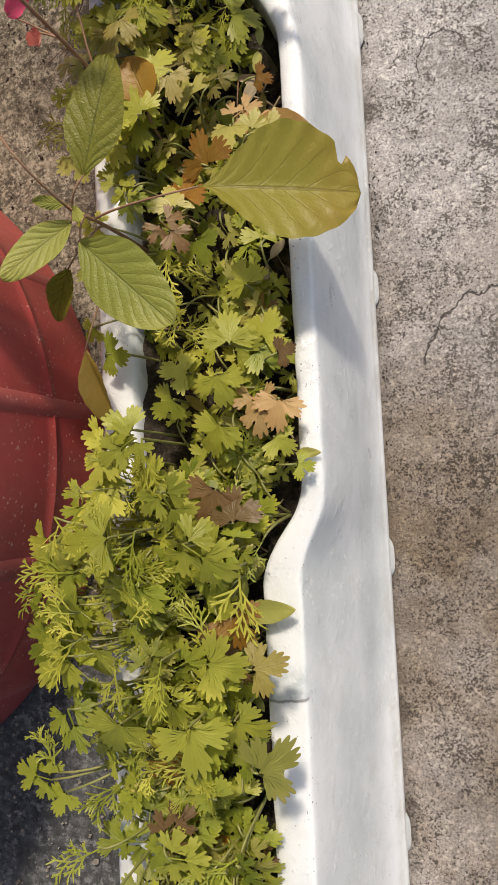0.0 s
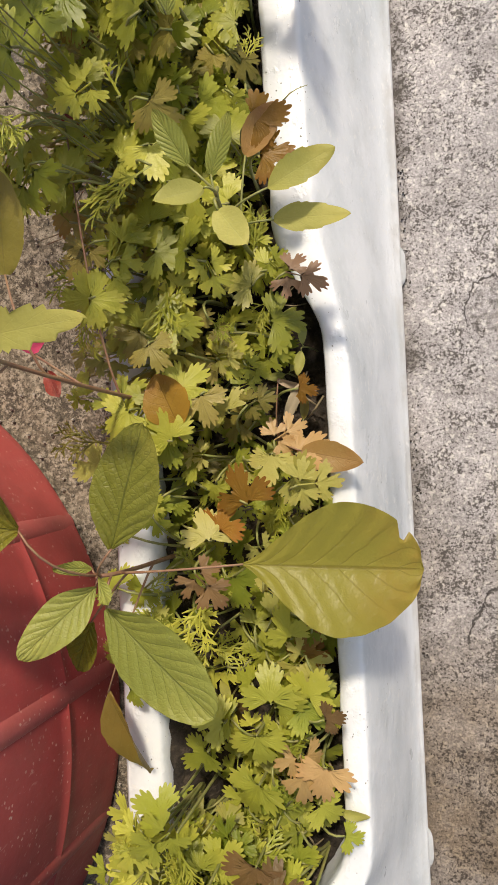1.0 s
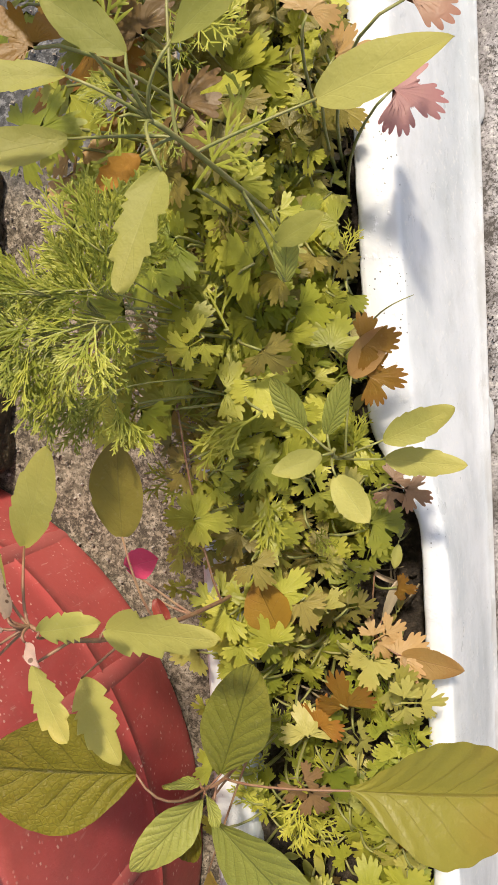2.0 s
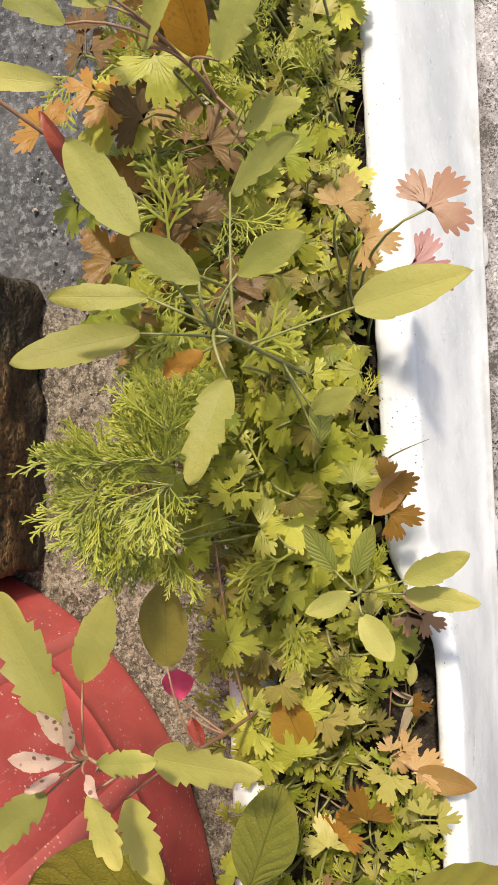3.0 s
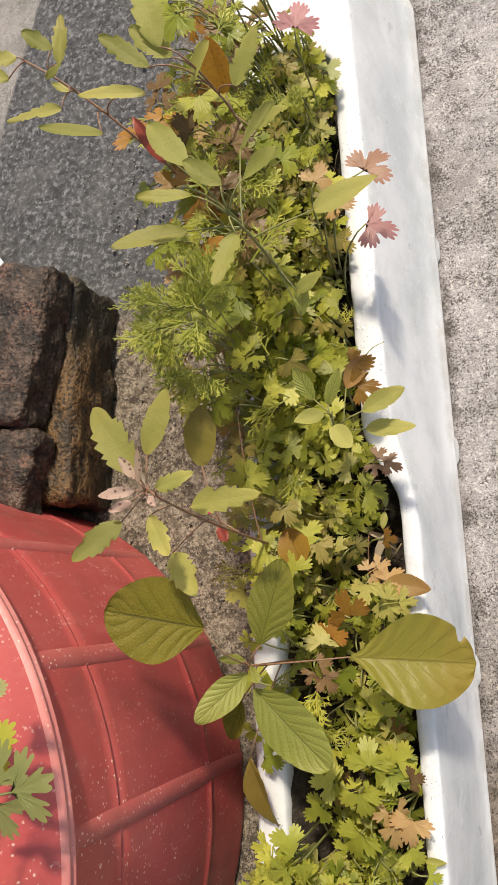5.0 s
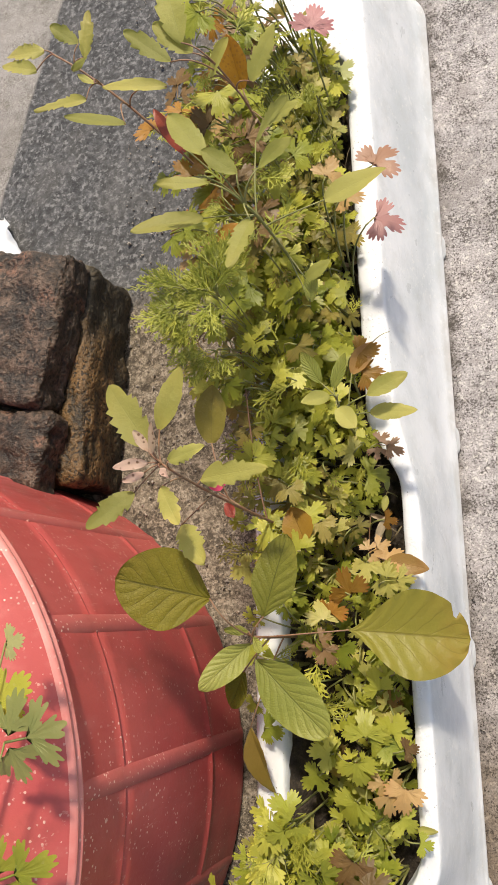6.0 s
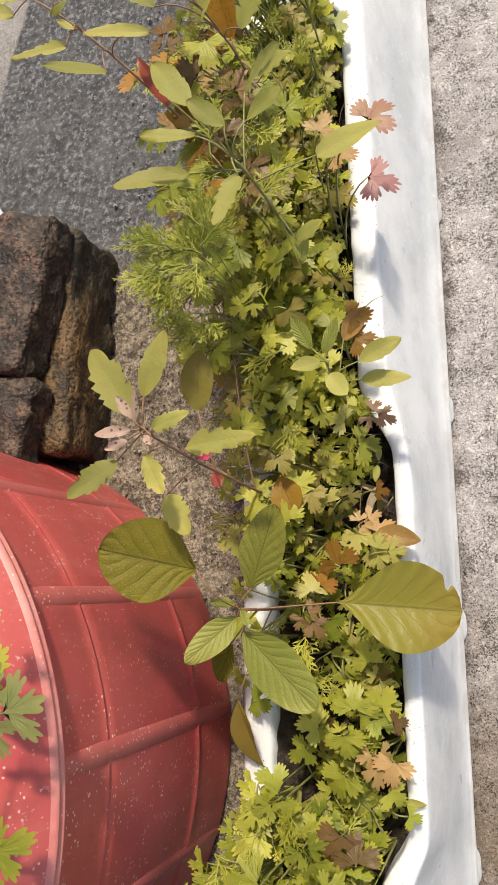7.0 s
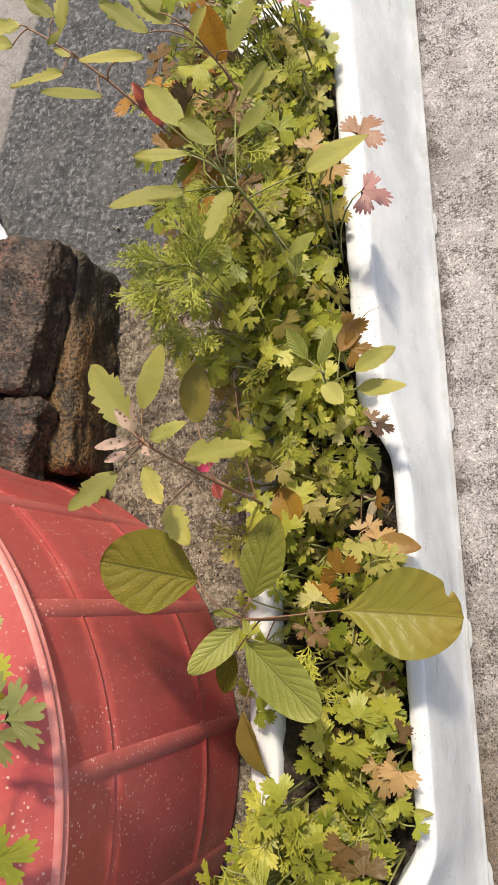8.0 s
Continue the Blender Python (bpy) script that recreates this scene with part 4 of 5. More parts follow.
weed("amaranth", (-0.176, 0.142, 0.065), "amaranth weed with broad veined leaves, one turning yellow", "weed", [
    ((-0.119, 0.1475, 0.160), (-0.041, 0.1415, 0.136), 0.059, 0.54, AMARANTH_OLD, -4, dict(OVATE, fold=0.34, notch=(0.86, 0.020, 0.32), blunt=0.5, wedge=1.35, base=0.02, ripple=0.0016, wave=0.0034)),
    ((-0.1855, 0.1275, 0.162), (-0.136, 0.078, 0.161), 0.038, 0.44, AMARANTH, 6, OVATE),
    ((-0.190, 0.1378, 0.163), (-0.221, 0.107, 0.180), 0.021, 0.42, AMARANTH, -14, OVATE),
    ((-0.204, 0.169, 0.204), (-0.259, 0.182, 0.235), 0.055, 0.48, AMARANTH_DARK, 0, dict(OVATE, droop=0.05)),
    ((-0.176, 0.157, 0.174), (-0.1545, 0.212, 0.182), 0.031, 0.45, AMARANTH_MID, 8, OVATE),
    ((-0.2030, 0.0770, 0.128), (-0.1915, 0.0280, 0.106), 0.018, 0.40, OLIVE_BROWN, 22, dict(OVATE, fold=0.7)),
    ((-0.200, 0.118, 0.150), (-0.212, 0.092, 0.143), 0.018, 0.5, AMARANTH_DARK, 0, OVATE),
    ((-0.190, 0.147, 0.166), (-0.206, 0.148, 0.174), 0.007, 0.4, AMARANTH, 0, OVATE),
    ((-0.186, 0.143, 0.168), (-0.178, 0.132, 0.176), 0.007, 0.4, AMARANTH, 0, OVATE),
], (-0.188, 0.143, 0.162), RED_STEM, 0.0013)

weed("goosefoot", (-0.178, 0.225, 0.065), "tall goosefoot weed with pale toothed leaves", "weed", [
    ((-0.222, 0.263, 0.262), (-0.261, 0.312, 0.250), 0.026, 0.45, GOOSE_YELLOW, 0, TOOTHED),
    ((-0.221, 0.277, 0.250), (-0.200, 0.314, 0.262), 0.017, 0.5, GOOSE_YELLOW, 8, LANCE),
    ((-0.195, 0.244, 0.240), (-0.146, 0.246, 0.252), 0.018, 0.35, GOOSE_YELLOW, -6, TOOTHED),
    ((-0.205, 0.251, 0.268), (-0.178, 0.257, 0.274), 0.012, 0.4, GOOSE, 0, TOOTHED),
    ((-0.214, 0.236, 0.260), (-0.199, 0.211, 0.265), 0.016, 0.45, GOOSE_YELLOW, 6, TOOTHED),
    ((-0.217, 0.217, 0.222), (-0.194, 0.190, 0.236), 0.020, 0.5, GOOSE_YELLOW, -8, TOOTHED),
    ((-0.220, 0.251, 0.267), (-0.245, 0.250, 0.268), 0.008, 0.5, GOOSE_SPOTTED, 0, LANCE),
    ((-0.216, 0.256, 0.270), (-0.214, 0.275, 0.275), 0.006, 0.5, GOOSE_SPOTTED, 0, LANCE),
    ((-0.219, 0.258, 0.268), (-0.228, 0.272, 0.272), 0.007, 0.5, GOOSE_SPOTTED, 20, LANCE),
    ((-0.223, 0.245, 0.266), (-0.236, 0.239, 0.270), 0.006, 0.5, GOOSE_SPOTTED, -20, LANCE),
    ((-0.211, 0.247, 0.268), (-0.203, 0.240, 0.272), 0.005, 0.5, GOOSE_SPOTTED, 0, LANCE),
    ((-0.233, 0.234, 0.260), (-0.262, 0.211, 0.268), 0.017, 0.45, GOOSE, -6, TOOTHED),
    ((-0.199, 0.274, 0.214), (-0.196, 0.314, 0.220), 0.025, 0.5, DULL, 0, SPEAR),
    ((-0.218, 0.252, 0.174), (-0.200, 0.257, 0.177), 0.015, 0.5, CRIMSON, 0, SPEAR),
    ((-0.203, 0.238, 0.176), (-0.196, 0.226, 0.180), 0.009, 0.5, CRIMSON_BROWN, 0, SPEAR),
    ((-0.1950, 0.3600, 0.165), (-0.1860, 0.3420, 0.155), 0.010, 0.5, CRIMSON_BROWN, 15, SPEAR),
], (-0.213, 0.251, 0.262), RED_STEM, 0.0012)

weed("goosefoot", (-0.138, 0.405, 0.065), "large goosefoot weed with long pale spear-shaped leaves", "weed", [
    ((-0.183, 0.414, 0.268), (-0.227, 0.404, 0.287), 0.016, 0.5, GOOSE_YELLOW, 4, LANCE),
    ((-0.168, 0.421, 0.294), (-0.200, 0.422, 0.304), 0.010, 0.5, GOOSE_YELLOW, 0, LANCE),
    ((-0.142, 0.392, 0.290), (-0.153, 0.358, 0.300), 0.016, 0.45, GOOSE_YELLOW, 0, TOOTHED),
    ((-0.172, 0.443, 0.292), (-0.198, 0.480, 0.292), 0.018, 0.5, GOOSE, 6, LANCE),
    ((-0.104, 0.420, 0.252), (-0.062, 0.427, 0.262), 0.018, 0.38, GOOSE_YELLOW, -4, SPEAR),
    ((-0.145, 0.462, 0.270), (-0.115, 0.466, 0.300), 0.014, 0.45, GOOSE, 0, TOOTHED),
    ((-0.137, 0.427, 0.290), (-0.112, 0.434, 0.302), 0.012, 0.5, GOOSE, 0, LANCE),
    ((-0.150, 0.425, 0.292), (-0.170, 0.440, 0.302), 0.013, 0.5, GOOSE, 0, LANCE),
    ((-0.128, 0.385, 0.215), (-0.108, 0.392, 0.222), 0.011, 0.5, GOOSE, 0, SPEAR),
    ((-0.128, 0.372, 0.205), (-0.124, 0.395, 0.212), 0.011, 0.5, AMARANTH, 0, SPEAR),
    ((-0.158, 0.405, 0.268), (-0.178, 0.398, 0.262), 0.010, 0.5, RUST, 0, TOOTHED),
], (-0.150, 0.412, 0.276), STEM, 0.0012)

weed("goosefoot", (-0.120, 0.296, 0.065), "small goosefoot seedling with slim yellowing leaves", "weed", [
    ((-0.096, 0.308, 0.178), (-0.067, 0.320, 0.180), 0.014, 0.45, GOOSE_YELLOW, 5, LANCE),
    ((-0.097, 0.299, 0.163), (-0.063, 0.296, 0.168), 0.013, 0.4, GOOSE_YELLOW, -4, LANCE),
    ((-0.113, 0.295, 0.196), (-0.100, 0.278, 0.204), 0.014, 0.55, GOOSE, 0, SPEAR),
    ((-0.125, 0.315, 0.196), (-0.136, 0.336, 0.204), 0.011, 0.5, AMARANTH, 0, SPEAR),
    ((-0.117, 0.312, 0.190), (-0.107, 0.335, 0.194), 0.010, 0.5, AMARANTH, 0, SPEAR),
    ((-0.118, 0.304, 0.198), (-0.136, 0.298, 0.208), 0.011, 0.5, GOOSE, 0, SPEAR),
    ((-0.113, 0.336, 0.146), (-0.096, 0.357, 0.150), 0.015, 0.5, BROWN, 10, SPEAR),
], (-0.114, 0.306, 0.192), STEM, 0.0012)

weed("brown_leaved_weed", (-0.118, 0.205, 0.065), "small weed with a browning leaf over the rim", "weed", [
    ((-0.098, 0.197, 0.118), (-0.068, 0.190, 0.116), 0.016, 0.45, BROWN, 0, SPEAR),
    ((-0.108, 0.212, 0.110), (-0.098, 0.232, 0.104), 0.007, 0.5, DRY, 30, SPEAR),
    ((-0.112, 0.235, 0.100), (-0.092, 0.226, 0.104), 0.006, 0.5, DRY, 40, SPEAR),
], (-0.106, 0.200, 0.112), RED_STEM, 0.0010)

weed("goosefoot", (-0.158, 0.515, 0.065), "goosefoot weed with an upright orange leaf", "weed", [
    ((-0.166, 0.532, 0.238), (-0.168, 0.556, 0.266), 0.020, 0.5, ORANGE, 0, dict(SPEAR, fold=0.5)),
    ((-0.150, 0.515, 0.262), (-0.128, 0.540, 0.280), 0.018, 0.45, GOOSE, 0, TOOTHED),
    ((-0.150, 0.505, 0.230), (-0.122, 0.500, 0.250), 0.016, 0.45, GOOSE, 0, TOOTHED),
    ((-0.185, 0.530, 0.285), (-0.210, 0.552, 0.296), 0.018, 0.45, GOOSE, 0, TOOTHED),
    ((-0.199, 0.523, 0.290), (-0.228, 0.545, 0.304), 0.015, 0.5, GOOSE, 0, TOOTHED),
    ((-0.178, 0.520, 0.270), (-0.160, 0.535, 0.285), 0.012, 0.5, GOOSE_YELLOW, 0, LANCE),
    ((-0.190, 0.534, 0.292), (-0.198, 0.580, 0.306), 0.022, 0.5, GOOSE, 0, TOOTHED),
], (-0.166, 0.522, 0.250), RED_STEM, 0.0012)

weed("goosefoot", (-0.176, 0.462, 0.065), "lanky goosefoot weed leaning out with thin yellow leaves", "weed", [
    ((-0.197, 0.497, 0.298), (-0.244, 0.507, 0.302), 0.011, 0.5, GOOSE_YELLOW, 0, LANCE),
    ((-0.226, 0.474, 0.300), (-0.272, 0.491, 0.303), 0.011, 0.40, GOOSE, 12, SPEAR),
    ((-0.256, 0.500, 0.302), (-0.298, 0.502, 0.303), 0.011, 0.30, YELLOW, 0, dict(TOOTHED, depth=0.5)),
    ((-0.250, 0.511, 0.302), (-0.262, 0.519, 0.305), 0.005, 0.5, GOOSE, 0, SPEAR),
    ((-0.258, 0.533, 0.304), (-0.250, 0.562, 0.312), 0.011, 0.5, YELLOW, 30, TOOTHED),
    ((-0.292, 0.549, 0.304), (-0.322, 0.551, 0.306), 0.014, 0.5, YELLOW, 0, TOOTHED),
    ((-0.298, 0.535, 0.303), (-0.326, 0.545, 0.306), 0.013, 0.5, GOOSE_YELLOW, 0, TOOTHED),
    ((-0.264, 0.546, 0.304), (-0.282, 0.560, 0.312), 0.012, 0.5, GOOSE, 0, TOOTHED),
    ((-0.268, 0.526, 0.303), (-0.254, 0.530, 0.306), 0.006, 0.5, GOOSE, 20, SPEAR),
    ((-0.196, 0.464, 0.272), (-0.219, 0.500, 0.276), 0.011, 0.5, CRIMSON_BROWN, -25, SPEAR),
], (-0.286, 0.546, 0.302), RED_STEM, 0.0011)

weed("orange_leaved_weed", (-0.160, 0.200, 0.065), "small weed with one broad orange-brown leaf", "weed", [
    ((-0.156, 0.212, 0.134), (-0.166, 0.238, 0.138), 0.025, 0.45, CLAY, 0, SPEAR),
], (-0.157, 0.210, 0.132), RED_STEM, 0.0009)

weed("spear_leaved_weed", (-0.125, -0.078, 0.065), "small seedling with pointed green leaves at the rim", "weed", [
    ((-0.119, -0.074, 0.108), (-0.091, -0.072, 0.114), 0.014, 0.4, GOOSE, 0, SPEAR),
    ((-0.122, -0.080, 0.108), (-0.118, -0.105, 0.112), 0.012, 0.45, GOOSE, 0, SPEAR),
    ((-0.124, -0.072, 0.110), (-0.120, -0.050, 0.114), 0.011, 0.45, GOOSE, 0, SPEAR),
], (-0.122, -0.076, 0.108), STEM, 0.0009)

weed("yellow_seedling", (-0.100, 0.012, 0.065), "tiny seedling with a narrow yellow leaf on the rim", "weed", [
    ((-0.088, 0.0125, 0.104), (-0.074, 0.012, 0.106), 0.006, 0.45, YELLOW, 0, SPEAR),
], (-0.090, 0.0125, 0.103), STEM, 0.0006)


# single coriander leaves that hang over the rim
def lone_coriander(at, leaf_at, heading, tilt, scale, variant, material, label):
    rng = random.Random(round(leaf_at[0] * 9e4) * 7 + round(leaf_at[1] * 9e4))
    small = 0.80 if variant > 3 and scale > 1.1 else 1.0
    coriander_plant(at, [(leaf_at, heading, tilt + rng.uniform(-14, 12), rng.uniform(-20, 20), scale * small, variant, material)], label, "")


lone_coriander((-0.122, 0.430, 0.064), (-0.089, 0.459, 0.152), -108, -6, 1.62, 5, PINK, "coriander stalk with a pink-red leaf over the rim")
lone_coriander((-0.124, 0.450, 0.064), (-0.079, 0.467, 0.208), -42, 4, 1.50, 7, DUSKY, "coriander stalk with a fading pink leaf over the rim")
lone_coriander((-0.124, 0.345, 0.064), (-0.108, 0.350, 0.150), -85, 6, 1.05, 6, RUST, "coriander stalk with a rusty orange leaf")
lone_coriander((-0.120, 0.335, 0.064), (-0.106, 0.336, 0.146), -95, 0, 0.95, 5, RUST, "coriander stalk with a rusty orange leaf")
lone_coriander((-0.118, 0.226, 0.064), (-0.100, 0.229, 0.108), -100, 0, 0.55, 5, RUST, "coriander seedling with a small brick-red leaf")
lone_coriander((-0.116, 0.275, 0.064), (-0.100, 0.284, 0.128), -110, -10, 0.95, 1, DUSKY, "coriander stalk with a dull brownish pink leaf")
lone_coriander((-0.110, 0.060, 0.064), (-0.092, 0.066, 0.122), -80, -5, 0.65, 6, PURPLE, "coriander seedling with a dark purple leaf")
lone_coriander((-0.106, 0.006, 0.064), (-0.086, 0.006, 0.114), -100, -5, 0.55, 7, FRESH, "coriander seedling with a small green leaf on the rim")


lone_coriander((-0.108, 0.176, 0.064), (-0.097, 0.181, 0.138), -85, -6, 1.05, 0, YELLOW, "coriander stalk with a bright yellow-green leaf over the rim")
lone_coriander((-0.126, 0.444, 0.064), (-0.110, 0.466, 0.176), -95, 0, 1.25, 4, TAN, "coriander stalk with a peach-coloured leaf at the rim")
lone_coriander((-0.128, 0.456, 0.064), (-0.118, 0.478, 0.190), -30, 0, 1.2, 6, TAN, "coriander stalk with a tan and green leaf at the rim")
lone_coriander((-0.172, 0.366, 0.064), (-0.192, 0.366, 0.214), 95, -6, 1.75, 4, FRESH, "coriander stalk with one broad dark green leaf")
lone_coriander((-0.170, 0.392, 0.064), (-0.182, 0.384, 0.205), 150, -6, 1.5, 6, FRESH, "coriander stalk with one broad dark green leaf")
lone_coriander((-0.150, 0.440, 0.064), (-0.186, 0.438, 0.280), 40, 0, 0.95, 6, RUST, "coriander stalk with an orange leaf")
lone_coriander((-0.160, 0.450, 0.064), (-0.232, 0.506, 0.250), 40, 0, 1.25, 4, RUST, "coriander stalk with an orange leaf")
lone_coriander((-0.140, 0.180, 0.064), (-0.124, 0.172, 0.128), 20, 0, 1.1, 5, RUST, "coriander stalk with a rusty leaf")
lone_coriander((-0.150, 0.150, 0.064), (-0.148, 0.140, 0.142), -140, 0, 0.95, 1, PURPLE, "coriander stalk with a brownish purple leaf")
lone_coriander((-0.110, 0.036, 0.064), (-0.106, 0.046, 0.116), 190, 0, 1.05, 2, TAN, "coriander stalk with a tan drying leaf")
lone_coriander((-0.130, -0.010, 0.064), (-0.128, -0.005, 0.128), 150, 0, 1.1, 5, PURPLE, "coriander stalk with a brownish purple leaf")
lone_coriander((-0.130, 0.600, 0.064), (-0.126, 0.612, 0.190), -20, 10, 1.5, 4, PINK, "coriander stalk with a dull pink leaf")
lone_coriander((-0.145, 0.590, 0.064), (-0.165, 0.590, 0.200), 30, 10, 1.3, 5, PURPLE, "coriander stalk with a brownish leaf")
lone_coriander((-0.112, 0.190, 0.064), (-0.112, 0.203, 0.116), -60, 0, 0.9, 0, TAN, "coriander stalk with a tan drying leaf")


coriander_plant((-0.172, -0.150, 0.064), [
    ((-0.232, -0.163, 0.130), 75, 0, 0, 1.0, 1, FRESH),
    ((-0.226, -0.158, 0.132), 20, 0, 0, 0.8, 9, FEATHER),
    ((-0.224, -0.170, 0.128), 150, 0, 0, 0.8, 6, FRESH),
], "thin coriander sprig leaning out over the dark floor", "")

# leaves that stand out above the rest
lone_coriander((-0.118, 0.073, 0.064), (-0.1180, 0.0731, 0.124), 0, -6, 1.35, 4, GREEN, "coriander stalk with a bright green fan-shaped leaf")
lone_coriander((-0.117, 0.070, 0.064), (-0.1167, 0.0698, 0.120), -70, -6, 1.05, 6, GREEN, "coriander stalk with a bright green fan-shaped leaf")
lone_coriander((-0.126, 0.057, 0.064), (-0.1260, 0.0573, 0.124), -170, -6, 1.30, 7, GREEN, "coriander stalk with a bright green fan-shaped leaf")
lone_coriander((-0.153, 0.046, 0.064), (-0.1532, 0.0461, 0.120), 120, -6, 1.15, 6, GREEN, "coriander stalk with a bright green fan-shaped leaf")
lone_coriander((-0.127, 0.030, 0.064), (-0.1272, 0.0304, 0.118), 150, -6, 1.10, 4, GREEN, "coriander stalk with a bright green fan-shaped leaf")
lone_coriander((-0.101, 0.075, 0.064), (-0.1009, 0.0749, 0.120), -40, -6, 1.05, 6, GREEN, "coriander stalk with a bright green fan-shaped leaf")
lone_coriander((-0.104, 0.070, 0.064), (-0.1042, 0.0702, 0.118), -120, -6, 0.95, 4, FRESH, "coriander stalk with a deep green lobed leaf")
lone_coriander((-0.107, 0.105, 0.064), (-0.1067, 0.1048, 0.122), 25, -6, 1.15, 4, GREEN, "coriander stalk with a bright green fan-shaped leaf")
lone_coriander((-0.136, 0.135, 0.064), (-0.1358, 0.1353, 0.120), 200, -6, 1.25, 6, FRESH, "coriander stalk with a deep green lobed leaf")
lone_coriander((-0.150, 0.131, 0.064), (-0.1500, 0.1310, 0.128), 175, -6, 1.25, 11, GREEN, "coriander stalk with a finely cut bright green leaf")
lone_coriander((-0.176, 0.076, 0.064), (-0.1965, 0.0763, 0.116), -105, -6, 1.00, 6, FRESH, "coriander stalk with a deep green lobed leaf")
lone_coriander((-0.098, 0.042, 0.064), (-0.0922, 0.0416, 0.120), 165, -6, 1.25, 4, TAN, "coriander stalk with a tan drying leaf")
lone_coriander((-0.122, -0.024, 0.064), (-0.1189, -0.0241, 0.128), 10, -6, 1.40, 5, PURPLE, "coriander stalk with a brownish purple leaf")
lone_coriander((-0.098, 0.022, 0.064), (-0.0974, 0.0215, 0.116), -130, -6, 0.80, 4, GREEN, "coriander stalk with a bright green fan-shaped leaf")
lone_coriander((-0.144, 0.060, 0.064), (-0.1443, 0.0605, 0.118), 80, -6, 1.00, 6, GREEN, "coriander stalk with a bright green fan-shaped leaf")
lone_coriander((-0.134, 0.218, 0.064), (-0.1340, 0.2178, 0.120), 35, -6, 1.00, 6, YELLOW, "coriander stalk with a yellow-green fan-shaped leaf")
lone_coriander((-0.167, 0.209, 0.064), (-0.1669, 0.2088, 0.124), 190, -6, 1.25, 4, FRESH, "coriander stalk with a deep green lobed leaf")
lone_coriander((-0.112, 0.263, 0.064), (-0.1116, 0.2632, 0.116), -85, -6, 1.10, 7, GREEN, "coriander stalk with a bright green fan-shaped leaf")
lone_coriander((-0.173, 0.289, 0.064), (-0.1735, 0.2885, 0.122), 200, -6, 1.15, 4, FRESH, "coriander stalk with a deep green lobed leaf")
lone_coriander((-0.140, 0.315, 0.064), (-0.1400, 0.3152, 0.120), 180, -6, 1.05, 4, GREEN, "coriander stalk with a bright green fan-shaped leaf")
lone_coriander((-0.138, 0.245, 0.064), (-0.1384, 0.2452, 0.118), -60, -6, 1.10, 6, GREEN, "coriander stalk with a bright green fan-shaped leaf")
lone_coriander((-0.176, 0.262, 0.064), (-0.1838, 0.2618, 0.124), 95, -6, 1.05, 4, GREEN, "coriander stalk with a bright green fan-shaped leaf")
lone_coriander((-0.102, 0.185, 0.064), (-0.1016, 0.1855, 0.128), -115, -6, 1.20, 4, YELLOW, "coriander stalk with a yellow-green fan-shaped leaf")
lone_coriander((-0.112, 0.196, 0.064), (-0.1122, 0.1964, 0.122), 170, -6, 1.20, 6, YELLOW, "coriander stalk with a yellow-green fan-shaped leaf")
lone_coriander((-0.142, 0.158, 0.064), (-0.1416, 0.1581, 0.122), -20, -6, 1.20, 5, RUST, "coriander stalk with a rusty orange leaf")
lone_coriander((-0.101, 0.196, 0.064), (-0.1006, 0.1956, 0.118), -60, -6, 1.00, 4, TAN, "coriander stalk with a tan drying leaf")
lone_coriander((-0.176, 0.194, 0.064), (-0.2047, 0.1940, 0.120), 100, -6, 1.30, 6, YELLOW, "coriander stalk with a yellow-green fan-shaped leaf")
lone_coriander((-0.165, 0.320, 0.064), (-0.1653, 0.3197, 0.122), 130, -6, 1.00, 6, GREEN, "coriander stalk with a bright green fan-shaped leaf")
lone_coriander((-0.146, 0.154, 0.064), (-0.1462, 0.1536, 0.124), 10, -6, 1.20, 4, YELLOW, "coriander stalk with a yellow-green fan-shaped leaf")
lone_coriander((-0.169, 0.241, 0.064), (-0.1687, 0.2411, 0.126), 160, -6, 1.10, 12, GREEN, "coriander stalk with a finely cut bright green leaf")
lone_coriander((-0.156, -0.010, 0.064), (-0.1564, -0.0099, 0.130), 20, -6, 1.20, 4, GREEN, "coriander stalk with a bright green fan-shaped leaf")
lone_coriander((-0.149, -0.006, 0.064), (-0.1491, -0.0063, 0.128), -60, -6, 1.20, 6, GREEN, "coriander stalk with a bright green fan-shaped leaf")
lone_coriander((-0.163, 0.001, 0.064), (-0.1629, 0.0007, 0.130), 60, -6, 1.20, 5, GREEN, "coriander stalk with a bright green fan-shaped leaf")
lone_coriander((-0.124, 0.350, 0.064), (-0.1243, 0.3499, 0.135), -20, -6, 1.10, 4, GREEN, "coriander stalk with a bright green fan-shaped leaf")
lone_coriander((-0.158, 0.342, 0.064), (-0.1579, 0.3417, 0.150), 60, -6, 1.20, 6, FRESH, "coriander stalk with a deep green lobed leaf")

lone_coriander((-0.165, 0.028, 0.064), (-0.1655, 0.0275, 0.150), 60, -6, 1.25, 6, FRESH, "coriander stalk with a deep green lobed leaf")
lone_coriander((-0.172, -0.027, 0.064), (-0.1718, -0.0273, 0.170), 100, -6, 1.75, 5, GREEN, "coriander stalk with a bright green fan-shaped leaf")
lone_coriander((-0.172, -0.087, 0.064), (-0.1999, -0.0865, 0.165), 130, -6, 1.50, 6, GREEN, "coriander stalk with a bright green fan-shaped leaf")
lone_coriander((-0.147, -0.006, 0.064), (-0.1467, -0.0061, 0.160), -150, -6, 1.20, 0, GREEN, "coriander stalk with a bright green three-part leaf")
lone_coriander((-0.135, -0.032, 0.064), (-0.1352, -0.0320, 0.162), -120, -6, 1.35, 2, GREEN, "coriander stalk with a bright green three-part leaf")
